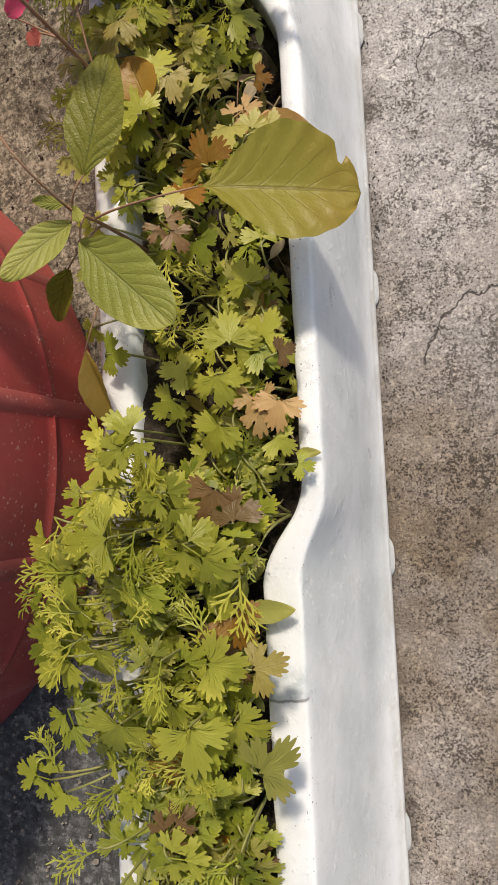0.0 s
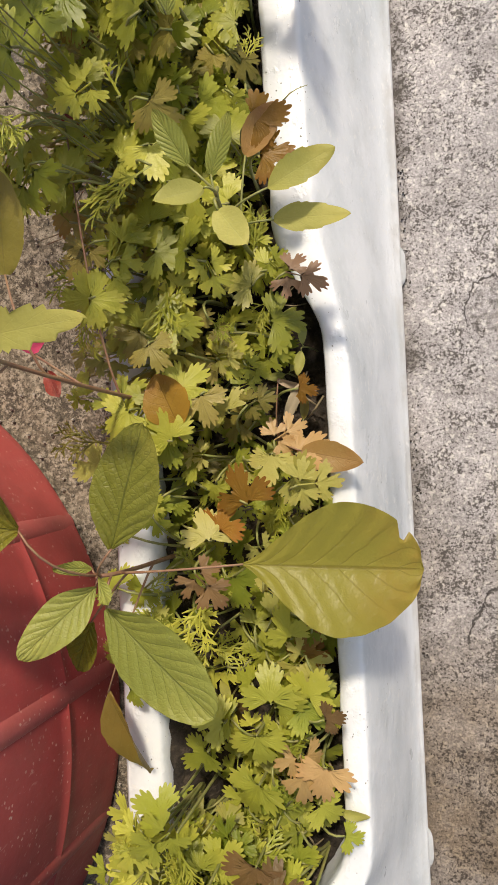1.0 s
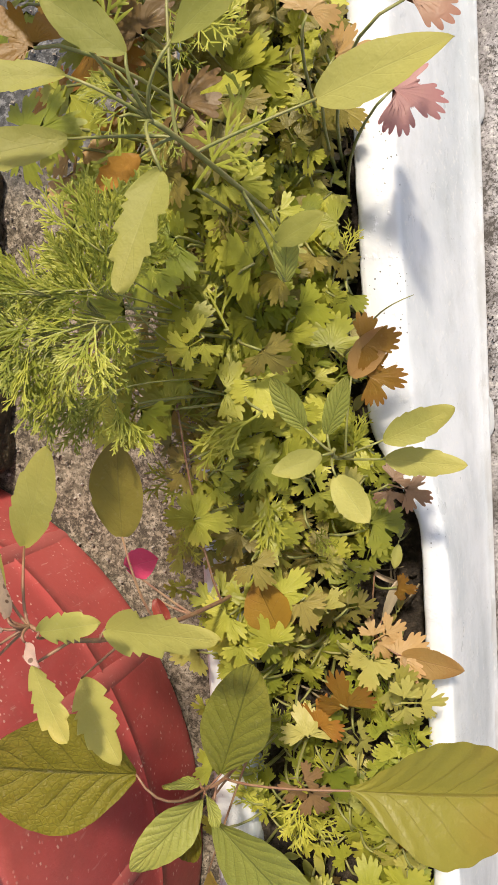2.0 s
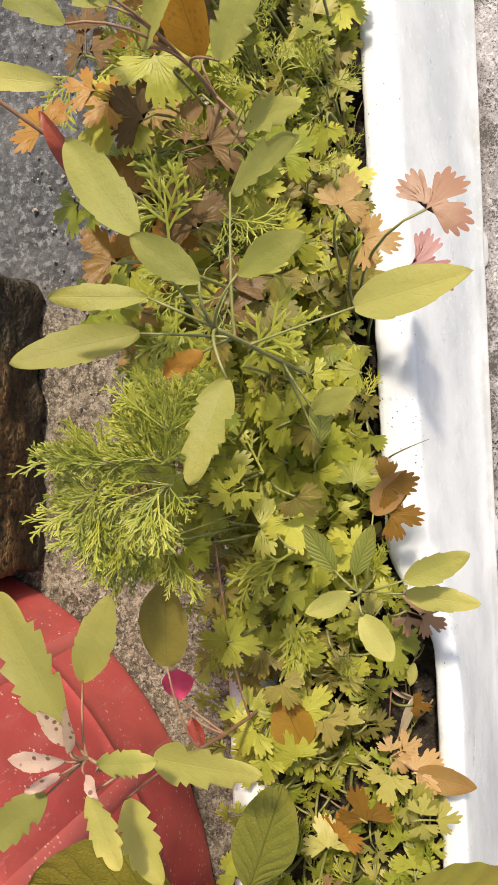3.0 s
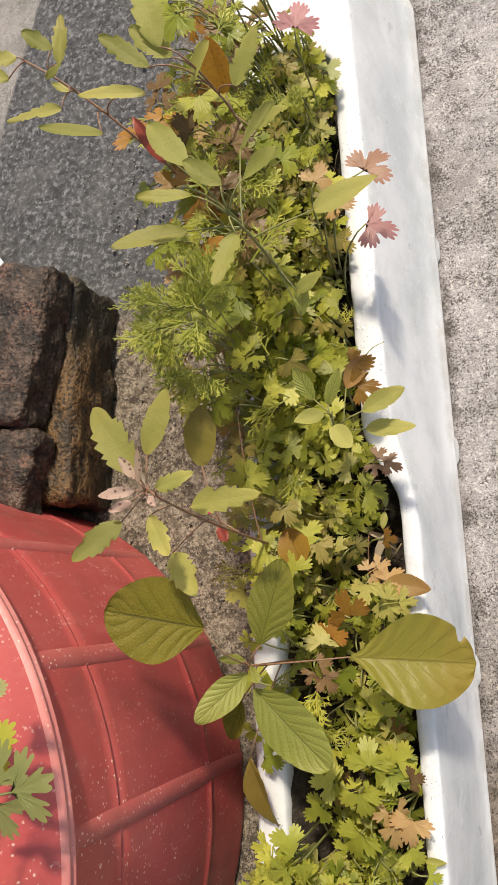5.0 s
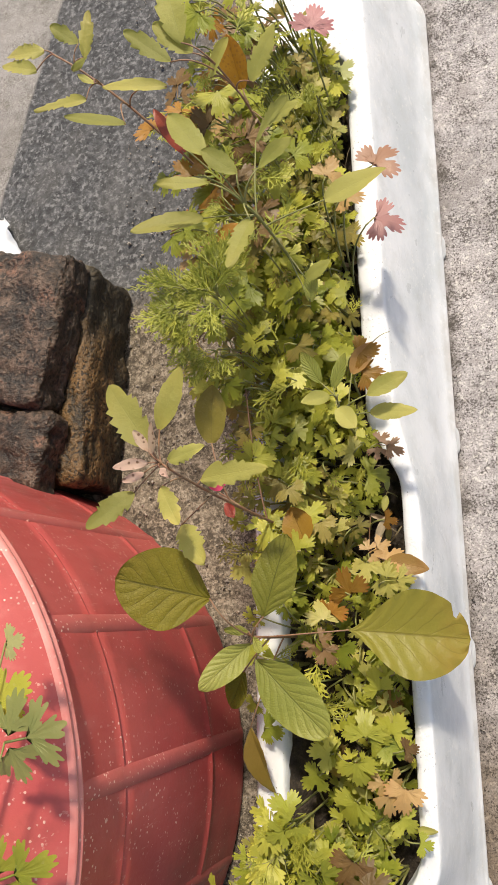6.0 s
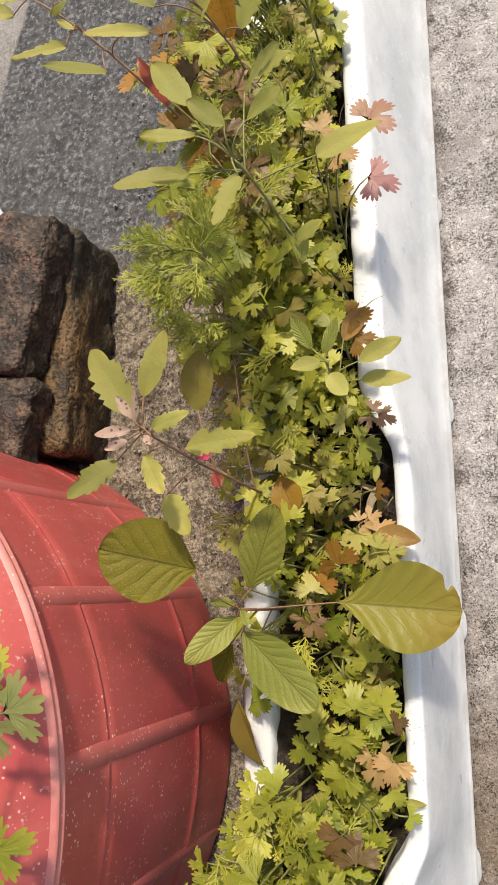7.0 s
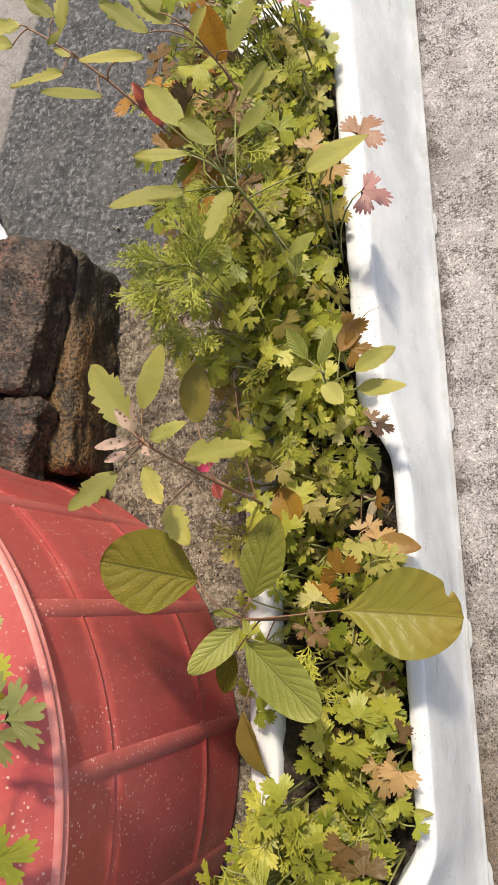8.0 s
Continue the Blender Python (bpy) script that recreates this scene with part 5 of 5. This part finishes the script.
lone_coriander((-0.128, -0.092, 0.064), (-0.1280, -0.0917, 0.155), -100, -6, 1.50, 4, GREEN, "coriander stalk with a bright green fan-shaped leaf")
lone_coriander((-0.118, -0.095, 0.064), (-0.1060, -0.0953, 0.150), -80, -6, 1.35, 6, DULL, "coriander stalk with a dull olive fan-shaped leaf")
lone_coriander((-0.172, -0.121, 0.064), (-0.1734, -0.1206, 0.160), 150, -6, 1.50, 4, GREEN, "coriander stalk with a bright green fan-shaped leaf")
lone_coriander((-0.137, -0.121, 0.064), (-0.1366, -0.1213, 0.160), 190, -6, 1.70, 5, GREEN, "coriander stalk with a bright green fan-shaped leaf")
lone_coriander((-0.118, -0.145, 0.064), (-0.1052, -0.1450, 0.150), -60, -6, 1.60, 4, YELLOW, "coriander stalk with a yellow-green fan-shaped leaf")
lone_coriander((-0.164, -0.053, 0.064), (-0.1636, -0.0531, 0.155), 170, -6, 1.60, 4, FRESH, "coriander stalk with a deep green lobed leaf")
lone_coriander((-0.172, -0.063, 0.064), (-0.1992, -0.0631, 0.150), 110, -6, 1.30, 6, FRESH, "coriander stalk with a deep green lobed leaf")
lone_coriander((-0.172, -0.083, 0.064), (-0.1877, -0.0830, 0.160), 170, -6, 1.50, 7, GREEN, "coriander stalk with a bright green fan-shaped leaf")
lone_coriander((-0.118, -0.120, 0.064), (-0.1159, -0.1203, 0.150), -120, -6, 1.30, 7, GREEN, "coriander stalk with a bright green fan-shaped leaf")
lone_coriander((-0.148, -0.088, 0.064), (-0.1477, -0.0880, 0.165), 170, -6, 1.15, 11, FRESH, "coriander stalk with a finely cut bright green leaf")
lone_coriander((-0.161, -0.025, 0.064), (-0.1607, -0.0250, 0.162), 170, -6, 1.15, 12, FRESH, "coriander stalk with a finely cut bright green leaf")
lone_coriander((-0.158, 0.022, 0.064), (-0.1580, 0.0223, 0.155), 180, -6, 1.10, 13, GREEN, "coriander stalk with a finely cut bright green leaf")
lone_coriander((-0.118, -0.046, 0.064), (-0.1090, -0.0457, 0.155), 180, -6, 1.10, 12, GREEN, "coriander stalk with a finely cut bright green leaf")

lone_coriander((-0.124, 0.621, 0.064), (-0.1184, 0.6209, 0.125), -50, -6, 1.25, 6, PALE, "coriander stalk with a pale green leaf at the corner")
lone_coriander((-0.125, 0.613, 0.064), (-0.1254, 0.6128, 0.120), -100, -6, 1.20, 4, GREEN, "coriander stalk with a bright green fan-shaped leaf")
lone_coriander((-0.128, 0.603, 0.064), (-0.1281, 0.6028, 0.105), -150, -6, 1.15, 6, FRESH, "coriander stalk with a deep green lobed leaf")
lone_coriander((-0.130, 0.629, 0.064), (-0.1296, 0.6291, 0.130), -20, -6, 1.20, 4, GREEN, "coriander stalk with a bright green fan-shaped leaf")
lone_coriander((-0.137, 0.517, 0.064), (-0.1365, 0.5165, 0.130), -60, -6, 1.25, 4, YELLOW, "coriander stalk with a yellow-green fan-shaped leaf")
lone_coriander((-0.125, 0.516, 0.064), (-0.1248, 0.5159, 0.128), -100, -6, 1.25, 6, GREEN, "coriander stalk with a bright green fan-shaped leaf")


def grass_blade(at, tip):
    top = thing("grass_blade", at, "thin dry grass blade leaning over the white rim", "grass")
    v, f = tubes([[(q - Vector(at), r) for q, r in arch(at, tip, 0.012, 0.0007, 0.0002, 9)]], 5)
    part("blade", mesh_of("blade", v, f, STEM), STEM, top)


grass_blade((-0.114, 0.362, 0.064), (-0.085, 0.373, 0.128))

# feathery fennel-like tufts
def feathery_tuft(at, centre, size, count, seed, fine=0.0008, toward=None, pairs=3, lift=0.40, spread=0.80):
    top = thing("feathery_herb", at, "feathery thread-leaved coriander tuft, bright green", "herb")
    rng = random.Random(seed)
    at, centre = Vector(at), Vector(centre)
    shapes = [feather_mesh(seed * 10 + i, FEATHER if pairs > 2 else GREEN, 0.028, fine, pairs, 2, spread, lift) for i in range(4)]
    forks = []
    for k in range(7):
        a = 2 * math.pi * (k + rng.random()) / 7 if toward is None else radians(toward) + (k - 3) * 0.48 + rng.uniform(-0.2, 0.2)
        p = centre + Vector((math.cos(a), math.sin(a), 0)) * size * rng.uniform(0.1, 0.75) - Vector((0, 0, rng.uniform(0.006, 0.020)))
        forks.append((p, a))
        if k % 2:
            continue
        v, f = tubes([[(q - at, r) for q, r in arch(at, p, 0.0, 0.0005, 0.0003, 7, (rng.uniform(-0.01, 0.01), rng.uniform(-0.01, 0.01), 0))]], 5)
        part("stem", mesh_of("stem", v, f, STEM), STEM, top)
    for i in range(count):
        p, a = forks[i % 7]
        a += rng.uniform(-1.4, 1.4)
        d = Vector((math.cos(a), math.sin(a), rng.uniform(-0.1, 0.5))).normalized()
        base = p + d * size * rng.uniform(0.02, 0.22) + Vector((0, 0, rng.uniform(0.002, 0.016)))
        leaf = put_leaf("leaf", shapes[i % 4], leaf_pose(base, base + d, rng.uniform(-30, 30)), top, size / 0.05 * rng.uniform(0.65, 1.0))
        put_stalk([(q - at, r) for q, r in arch(p, base, 0.0, 0.0004, 0.0003, 4)], top, leaf, STEM, 4)


feathery_tuft((-0.180, 0.362, 0.065), (-0.177, 0.360, 0.268), 0.036, 66, 3, 0.0010, 165, 3, 0.30, 0.55)
feathery_tuft((-0.180, 0.340, 0.065), (-0.189, 0.355, 0.240), 0.035, 44, 13, 0.0010, 180, 3, 0.30, 0.55)
feathery_tuft((-0.165, 0.480, 0.065), (-0.170, 0.470, 0.225), 0.040, 12, 4)
feathery_tuft((-0.170, 0.560, 0.065), (-0.182, 0.552, 0.215), 0.040, 12, 5)
feathery_tuft((-0.150, 0.515, 0.065), (-0.140, 0.520, 0.190), 0.036, 10, 6)
feathery_tuft((-0.172, 0.000, 0.065), (-0.174, -0.001, 0.155), 0.026, 12, 7, 0.0014, None, 2, 0.18)
feathery_tuft((-0.170, -0.080, 0.065), (-0.185, -0.075, 0.170), 0.034, 11, 8, 0.0017, None, 2, 0.18)
feathery_tuft((-0.160, -0.155, 0.065), (-0.148, -0.150, 0.150), 0.026, 9, 9, 0.0017, None, 2, 0.18)


def scatter_overhang():
    """Loose, finely cut coriander leaning out over the far wall of the trough."""
    rng = random.Random(23)
    for k in range(24):
        py = 0.40 + 0.0112 * k + rng.uniform(-0.006, 0.006)
        px = rng.uniform(-0.178, -0.150)
        rows = []
        for i in range(rng.choice((3, 4, 5))):
            x2, y2 = px - rng.uniform(0.0, 0.062), py + rng.uniform(-0.02, 0.03)
            q = rng.random()
            variant, material = (11 + rng.randrange(3), FEATHER) if q < 0.26 else (rng.randrange(8), GREEN if q < 0.50 else FRESH if q < 0.78 else PURPLE if q < 0.90 else RUST if q < 0.95 else TAN)
            rows.append(((x2, y2, rng.uniform(0.14, 0.235)), rng.uniform(-180, 180), rng.uniform(-20, 14), rng.uniform(-15, 15), rng.uniform(0.9, 1.5), variant, material))
        coriander_plant((px, py, 0.064), rows, "leggy coriander plant leaning out with finely cut leaves", "coriander leaning over the wall")


scatter_overhang()


def scatter_edge():
    """Coriander crowding over the trough's far wall beside the bricks."""
    rng = random.Random(29)
    for k in range(14):
        py = 0.205 + 0.0150 * k + rng.uniform(-0.005, 0.005)
        px = rng.uniform(-0.177, -0.160)
        rows = []
        for i in range(rng.choice((2, 3, 4))):
            x2, y2 = px + rng.uniform(-0.027, 0.014), py + rng.uniform(-0.014, 0.014)
            q = rng.random()
            variant = 4 + rng.randrange(4) if q < 0.55 else rng.randrange(4) if q < 0.75 else 11 + rng.randrange(3)
            material = GREEN if q * 7.3 % 1.0 < 0.65 else DULL if q * 7.3 % 1.0 < 0.8 else FRESH
            rows.append(((x2, y2, rng.uniform(0.122, 0.172 if py > 0.27 else 0.140)), rng.uniform(-180, 180), rng.uniform(-26, 16), rng.uniform(-20, 20), rng.uniform(0.85, 1.2), variant, material))
        coriander_plant((px, py, 0.064), rows, "coriander plant crowding over the white wall with green lobed leaves", "coriander leaning over the wall")


def scatter_band():
    """Taller coriander standing out over the far wall beyond the feathery tuft."""
    rng = random.Random(37)
    for k in range(17):
        py = 0.330 + 0.0105 * k + rng.uniform(-0.005, 0.005)
        px = rng.uniform(-0.177, -0.155)
        rows = []
        for i in range(rng.choice((4, 5, 6))):
            x2, y2 = px + rng.uniform(-0.046, 0.030), py + rng.uniform(-0.016, 0.016)
            q = rng.random()
            variant = 4 + rng.randrange(4) if q < 0.60 else rng.randrange(4) if q < 0.82 else 11 + rng.randrange(3)
            q = rng.random()
            material = FRESH if q < 0.24 else DULL if q < 0.40 else GREEN if q < 0.95 else PURPLE if q < 0.98 else RUST
            rows.append(((x2, y2, rng.uniform(0.130, 0.205)), rng.uniform(-180, 180), rng.uniform(-26, 16), rng.uniform(-20, 20), rng.uniform(0.85, 1.3), variant, material))
        coriander_plant((px, py, 0.064), rows, "tall coriander plant standing out over the wall, olive lobed leaves", "coriander leaning over the wall")


def scatter_drumside():
    """Full-leaved coriander leaning out towards the drum."""
    rng = random.Random(41)
    for x, y in ((-0.229, -0.020), (-0.210, -0.038), (-0.184, 0.017), (-0.204, -0.003), (-0.236, -0.091), (-0.225, -0.067), (-0.207, -0.105), (-0.229, -0.041)):
        rows = []
        for i in range(3):
            x2, y2 = x + 0.014 + rng.uniform(-0.012, 0.012), y + rng.uniform(-0.012, 0.012)
            q = rng.random()
            variant = rng.randrange(4) if q < 0.55 else 4 + rng.randrange(4) if q < 0.75 else 11 + rng.randrange(3)
            rows.append(((x2, y2, rng.uniform(0.128, 0.160)), rng.uniform(50, 230), rng.uniform(-26, 16), rng.uniform(-20, 20), rng.uniform(0.85, 1.2), variant, GREEN if rng.random() < (0.7 if y > -0.03 else 0.25) else FRESH))
        coriander_plant((rng.uniform(-0.178, -0.166), y + rng.uniform(-0.012, 0.012), 0.064), rows, "coriander plant leaning out beside the drum, yellow-green lobed leaves", "coriander leaning over the wall")


def scatter_middle():
    """Leafy coriander between the small goosefoot and the far wall."""
    rng = random.Random(53)
    for k in range(12):
        px, py = rng.uniform(-0.174, -0.138), 0.290 + 0.0085 * k + rng.uniform(-0.004, 0.004)
        rows = []
        for i in range(4):
            x2, y2 = px + rng.uniform(-0.018, 0.018), py + rng.uniform(-0.014, 0.014)
            q = rng.random()
            rows.append(((x2, y2, rng.uniform(0.112, 0.150)), rng.uniform(-180, 180), rng.uniform(-24, 14), rng.uniform(-18, 18), rng.uniform(0.75, 1.05), rng.randrange(8), GREEN if q < 0.6 else DULL if q < 0.75 else FRESH))
        coriander_plant((px, py, 0.064), rows)


scatter_edge()
scatter_band()
scatter_middle()
scatter_drumside()

# tall coriander stalks that lean over the drum
coriander_plant((-0.330, -0.300, 0.0), [
    ((-0.264, 0.093, 0.333), -78, -4, 0, 1.55, 3, PALE),
    ((-0.276, 0.112, 0.326), -60, -8, 0, 1.35, 6, FRESH),
    ((-0.268, 0.026, 0.328), -68, -6, 8, 1.5, 1, FRESH),
    ((-0.270, 0.143, 0.330), -85, 0, 0, 0.75, 6, PALE),
], "tall coriander stalk growing from the floor beside the red drum", "")

# ---- small litter ----
def build_scrap():
    verts, faces, n = [], [], 12
    for j in range(n + 1):
        for i in range(n + 1):
            u, v = i / n - 0.5, j / n - 0.5
            z = 0.012 + 0.018 * noise.noise((u * 4, v * 4, 3)) + 0.010 * noise.noise((u * 9, v * 9, 6))
            verts.append((0.075 * u * (1 - 0.3 * v), 0.075 * v * (1 + 0.4 * u), z))
    for j in range(n):
        for i in range(n):
            q = j * (n + 1) + i
            faces.append((q, q + 1, q + n + 2, q + n + 1))
    ob = new("plastic_scrap", mesh_of("plastic_scrap", verts, faces, WHITE_SCRAP))
    ob.location = (-0.575, 0.585, 0.0)
    ob.rotation_euler = (0, 0, 0.4)
    tagged(ob, "crumpled scrap of white plastic on the floor", "litter")


build_scrap()


def build_grit():
    rng = random.Random(5)
    verts, faces = [], []
    cube = [(-1, -1, -1), (1, -1, -1), (1, 1, -1), (-1, 1, -1), (-0.7, -0.7, 1), (0.7, -0.7, 1), (0.7, 0.7, 1), (-0.7, 0.7, 1)]
    for _ in range(1500):
        x, y = rng.uniform(-0.40, -0.225), rng.uniform(-0.35, 1.0)
        s = rng.uniform(0.0003, 0.0011) * (1.8 if rng.random() < 0.05 else 1)
        turn = Matrix.Rotation(rng.uniform(0, 6.3), 3, "Z") @ Matrix.Rotation(rng.uniform(-0.5, 0.5), 3, "X")
        o = len(verts)
        for c in cube:
            verts.append(turn @ (Vector(c) * s * rng.uniform(0.75, 1.2)) + Vector((x, y, s * 0.5)))
        for f in ((4, 5, 6, 7), (0, 1, 5, 4), (1, 2, 6, 5), (2, 3, 7, 6), (3, 0, 4, 7)):
            faces.append(tuple(o + k for k in f))
    ob = new("grit", mesh_of("grit", verts, faces, GRIT, smooth=False))
    tagged(ob, "loose grit and crumbs on the concrete floor", "grit", "", "stuff")


build_grit()


def build_litter():
    """Dry stalk ends and shed leaflets on the soil."""
    rng = random.Random(31)
    paths = []
    for _ in range(150):
        y = rng.uniform(SOIL_LOW + 0.02, SOIL_HIGH - 0.03)
        x = rng.uniform(-0.175, inner_right(y) - 0.006)
        if y > 0.15 and rng.random() < 0.5:
            x = inner_right(y) - rng.uniform(0.004, 0.028)
        a, ln = rng.uniform(0, 6.3), rng.uniform(0.006, 0.022)
        z = 0.079 + rng.uniform(0.0, 0.008)
        d = Vector((math.cos(a) * ln * 0.5, math.sin(a) * ln * 0.5, rng.uniform(-0.002, 0.004)))
        p, bend = Vector((x, y, z)), Vector((rng.uniform(-1, 1), rng.uniform(-1, 1), rng.uniform(0, 1))) * ln * 0.12
        r = rng.uniform(0.0003, 0.0008)
        paths.append([(p - d, r), (p + bend, r * 1.1), (p + d, r * 0.6)])
    outside = []
    for _ in range(34):
        y = rng.uniform(0.26, 0.38)
        a = Vector((-0.180 + rng.uniform(0, 0.02), y, 0.085))
        b = Vector((rng.uniform(-0.262, -0.225), y + rng.uniform(-0.02, 0.02), rng.uniform(0.02, 0.10)))
        outside.append(arch(a, b, rng.uniform(0.02, 0.045), 0.0006, 0.0003, 7))
    for path in paths:
        for i, (p, r) in enumerate(path):
            path[i] = (Vector((min(p.x, inner_right(p.y) - 0.002), p.y, p.z)), r)
    v, f = tubes(paths + outside, 4)
    tagged(new("dry_stalks", mesh_of("dry_stalks", v, f, DRY)), "dry broken stalks and roots scattered on the soil", "litter", "", "stuff")


build_litter()


# seedlings that have only their first pair of leaves
def build_seedlings():
    rng = random.Random(47)
    spots = [(-0.156, 0.052), (-0.147, 0.062), (-0.160, 0.070), (-0.118, 0.028), (-0.108, 0.034), (-0.104, 0.092), (-0.112, 0.108), (-0.100, 0.124), (-0.101, 0.212), (-0.107, 0.238),
             (-0.099, 0.251), (-0.112, 0.262), (-0.121, 0.318), (-0.119, 0.372), (-0.121, 0.402), (-0.119, 0.452), (-0.122, 0.535), (-0.120, -0.060), (-0.123, -0.120)]
    for x, y in spots:
        first = rng.uniform(0, 360)
        material = rng.choice((GOOSE, GOOSE, GOOSE_YELLOW, DULL, DRY))
        hub = Vector((x, y, 0.092 + rng.uniform(0, 0.008)))
        leaves = []
        for k in range(2):
            a = radians(first + 180 * k + rng.uniform(-35, 35))
            ln = rng.uniform(0.010, 0.017)
            base = hub + Vector((math.cos(a), math.sin(a), 0)) * 0.002
            tip = hub + Vector((math.cos(a) * ln, math.sin(a) * ln, rng.uniform(-0.002, 0.005)))
            tip.x = min(tip.x, inner_right(tip.y) - 0.002)
            leaves.append((base, tip, ln * rng.uniform(0.30, 0.42), 0.5, material, rng.uniform(-25, 25), dict(SPEAR, rows=14, teeth=0, cols=6)))
        weed("seedling", (x + rng.uniform(-0.004, 0.004), y + rng.uniform(-0.004, 0.004), 0.070), "tiny seedling with a pair of narrow first leaves", "seedling", leaves, hub, STEM, 0.0006)


build_seedlings()


def build_dirt():
    """Dark crumbs caught along the foot of the trough."""
    rng = random.Random(8)
    verts, faces = [], []
    for _ in range(700):
        y = rng.uniform(-0.5, 1.0)
        if noise.noise((y * 22, 1.7, 0.4)) < 0.05:
            continue
        x = -0.0505 + abs(rng.gauss(0, 0.0035)) + 0.0006
        s = rng.uniform(0.0002, 0.0006)
        o = len(verts)
        turn = Matrix.Rotation(rng.uniform(0, 6.3), 3, "Z")
        for c in ((-1, -0.8, -1), (1, -1, -1), (0.9, 1, -1), (-1, 0.8, -1), (-0.5, -0.4, 0.9), (0.6, -0.5, 0.7), (0.4, 0.6, 1.0), (-0.6, 0.5, 0.7)):
            verts.append(turn @ (Vector(c) * s) + Vector((x, y, s * 0.4 - 0.001)))
        for f in ((4, 5, 6, 7), (0, 1, 5, 4), (1, 2, 6, 5), (2, 3, 7, 6), (3, 0, 4, 7)):
            faces.append(tuple(o + k for k in f))
    ob = new("dirt", mesh_of("dirt", verts, faces, SOIL, smooth=False))
    tagged(ob, "dark crumbs of dirt along the foot of the white trough", "dirt", "", "stuff")


build_dirt()


def build_crumbs():
    """Loose lumps on the soil."""
    rng = random.Random(77)
    verts, faces = [], []
    for _ in range(1500):
        y = rng.uniform(-0.1, 0.6)
        x = inner_right(y) - 0.002 - rng.uniform(0, 0.036) if rng.random() < 0.75 else rng.uniform(-0.180, -0.120)
        s = rng.uniform(0.0004, 0.0013) * (1.7 if rng.random() < 0.08 else 1)
        turn = Matrix.Rotation(rng.uniform(0, 6.3), 3, "Z") @ Matrix.Rotation(rng.uniform(-0.6, 0.6), 3, "X")
        o = len(verts)
        for c in ((-1, -0.8, -1), (1, -1, -0.8), (0.9, 1, -1), (-1, 0.8, -0.9), (-0.5, -0.6, 0.9), (0.7, -0.5, 0.8), (0.5, 0.6, 1.0), (-0.6, 0.7, 0.7)):
            verts.append(turn @ (Vector(c) * s * rng.uniform(0.75, 1.2)) + Vector((x, y, soil_height(x, y) + s * 0.4)))
        for f in ((4, 5, 6, 7), (0, 1, 5, 4), (1, 2, 6, 5), (2, 3, 7, 6), (3, 0, 4, 7)):
            faces.append(tuple(o + k for k in f))
    ob = new("soil_crumbs", mesh_of("soil_crumbs", verts, faces, SOIL, smooth=False))
    tagged(ob, "loose brown crumbs lying on the soil in the trough", "soil", "", "stuff")


build_crumbs()
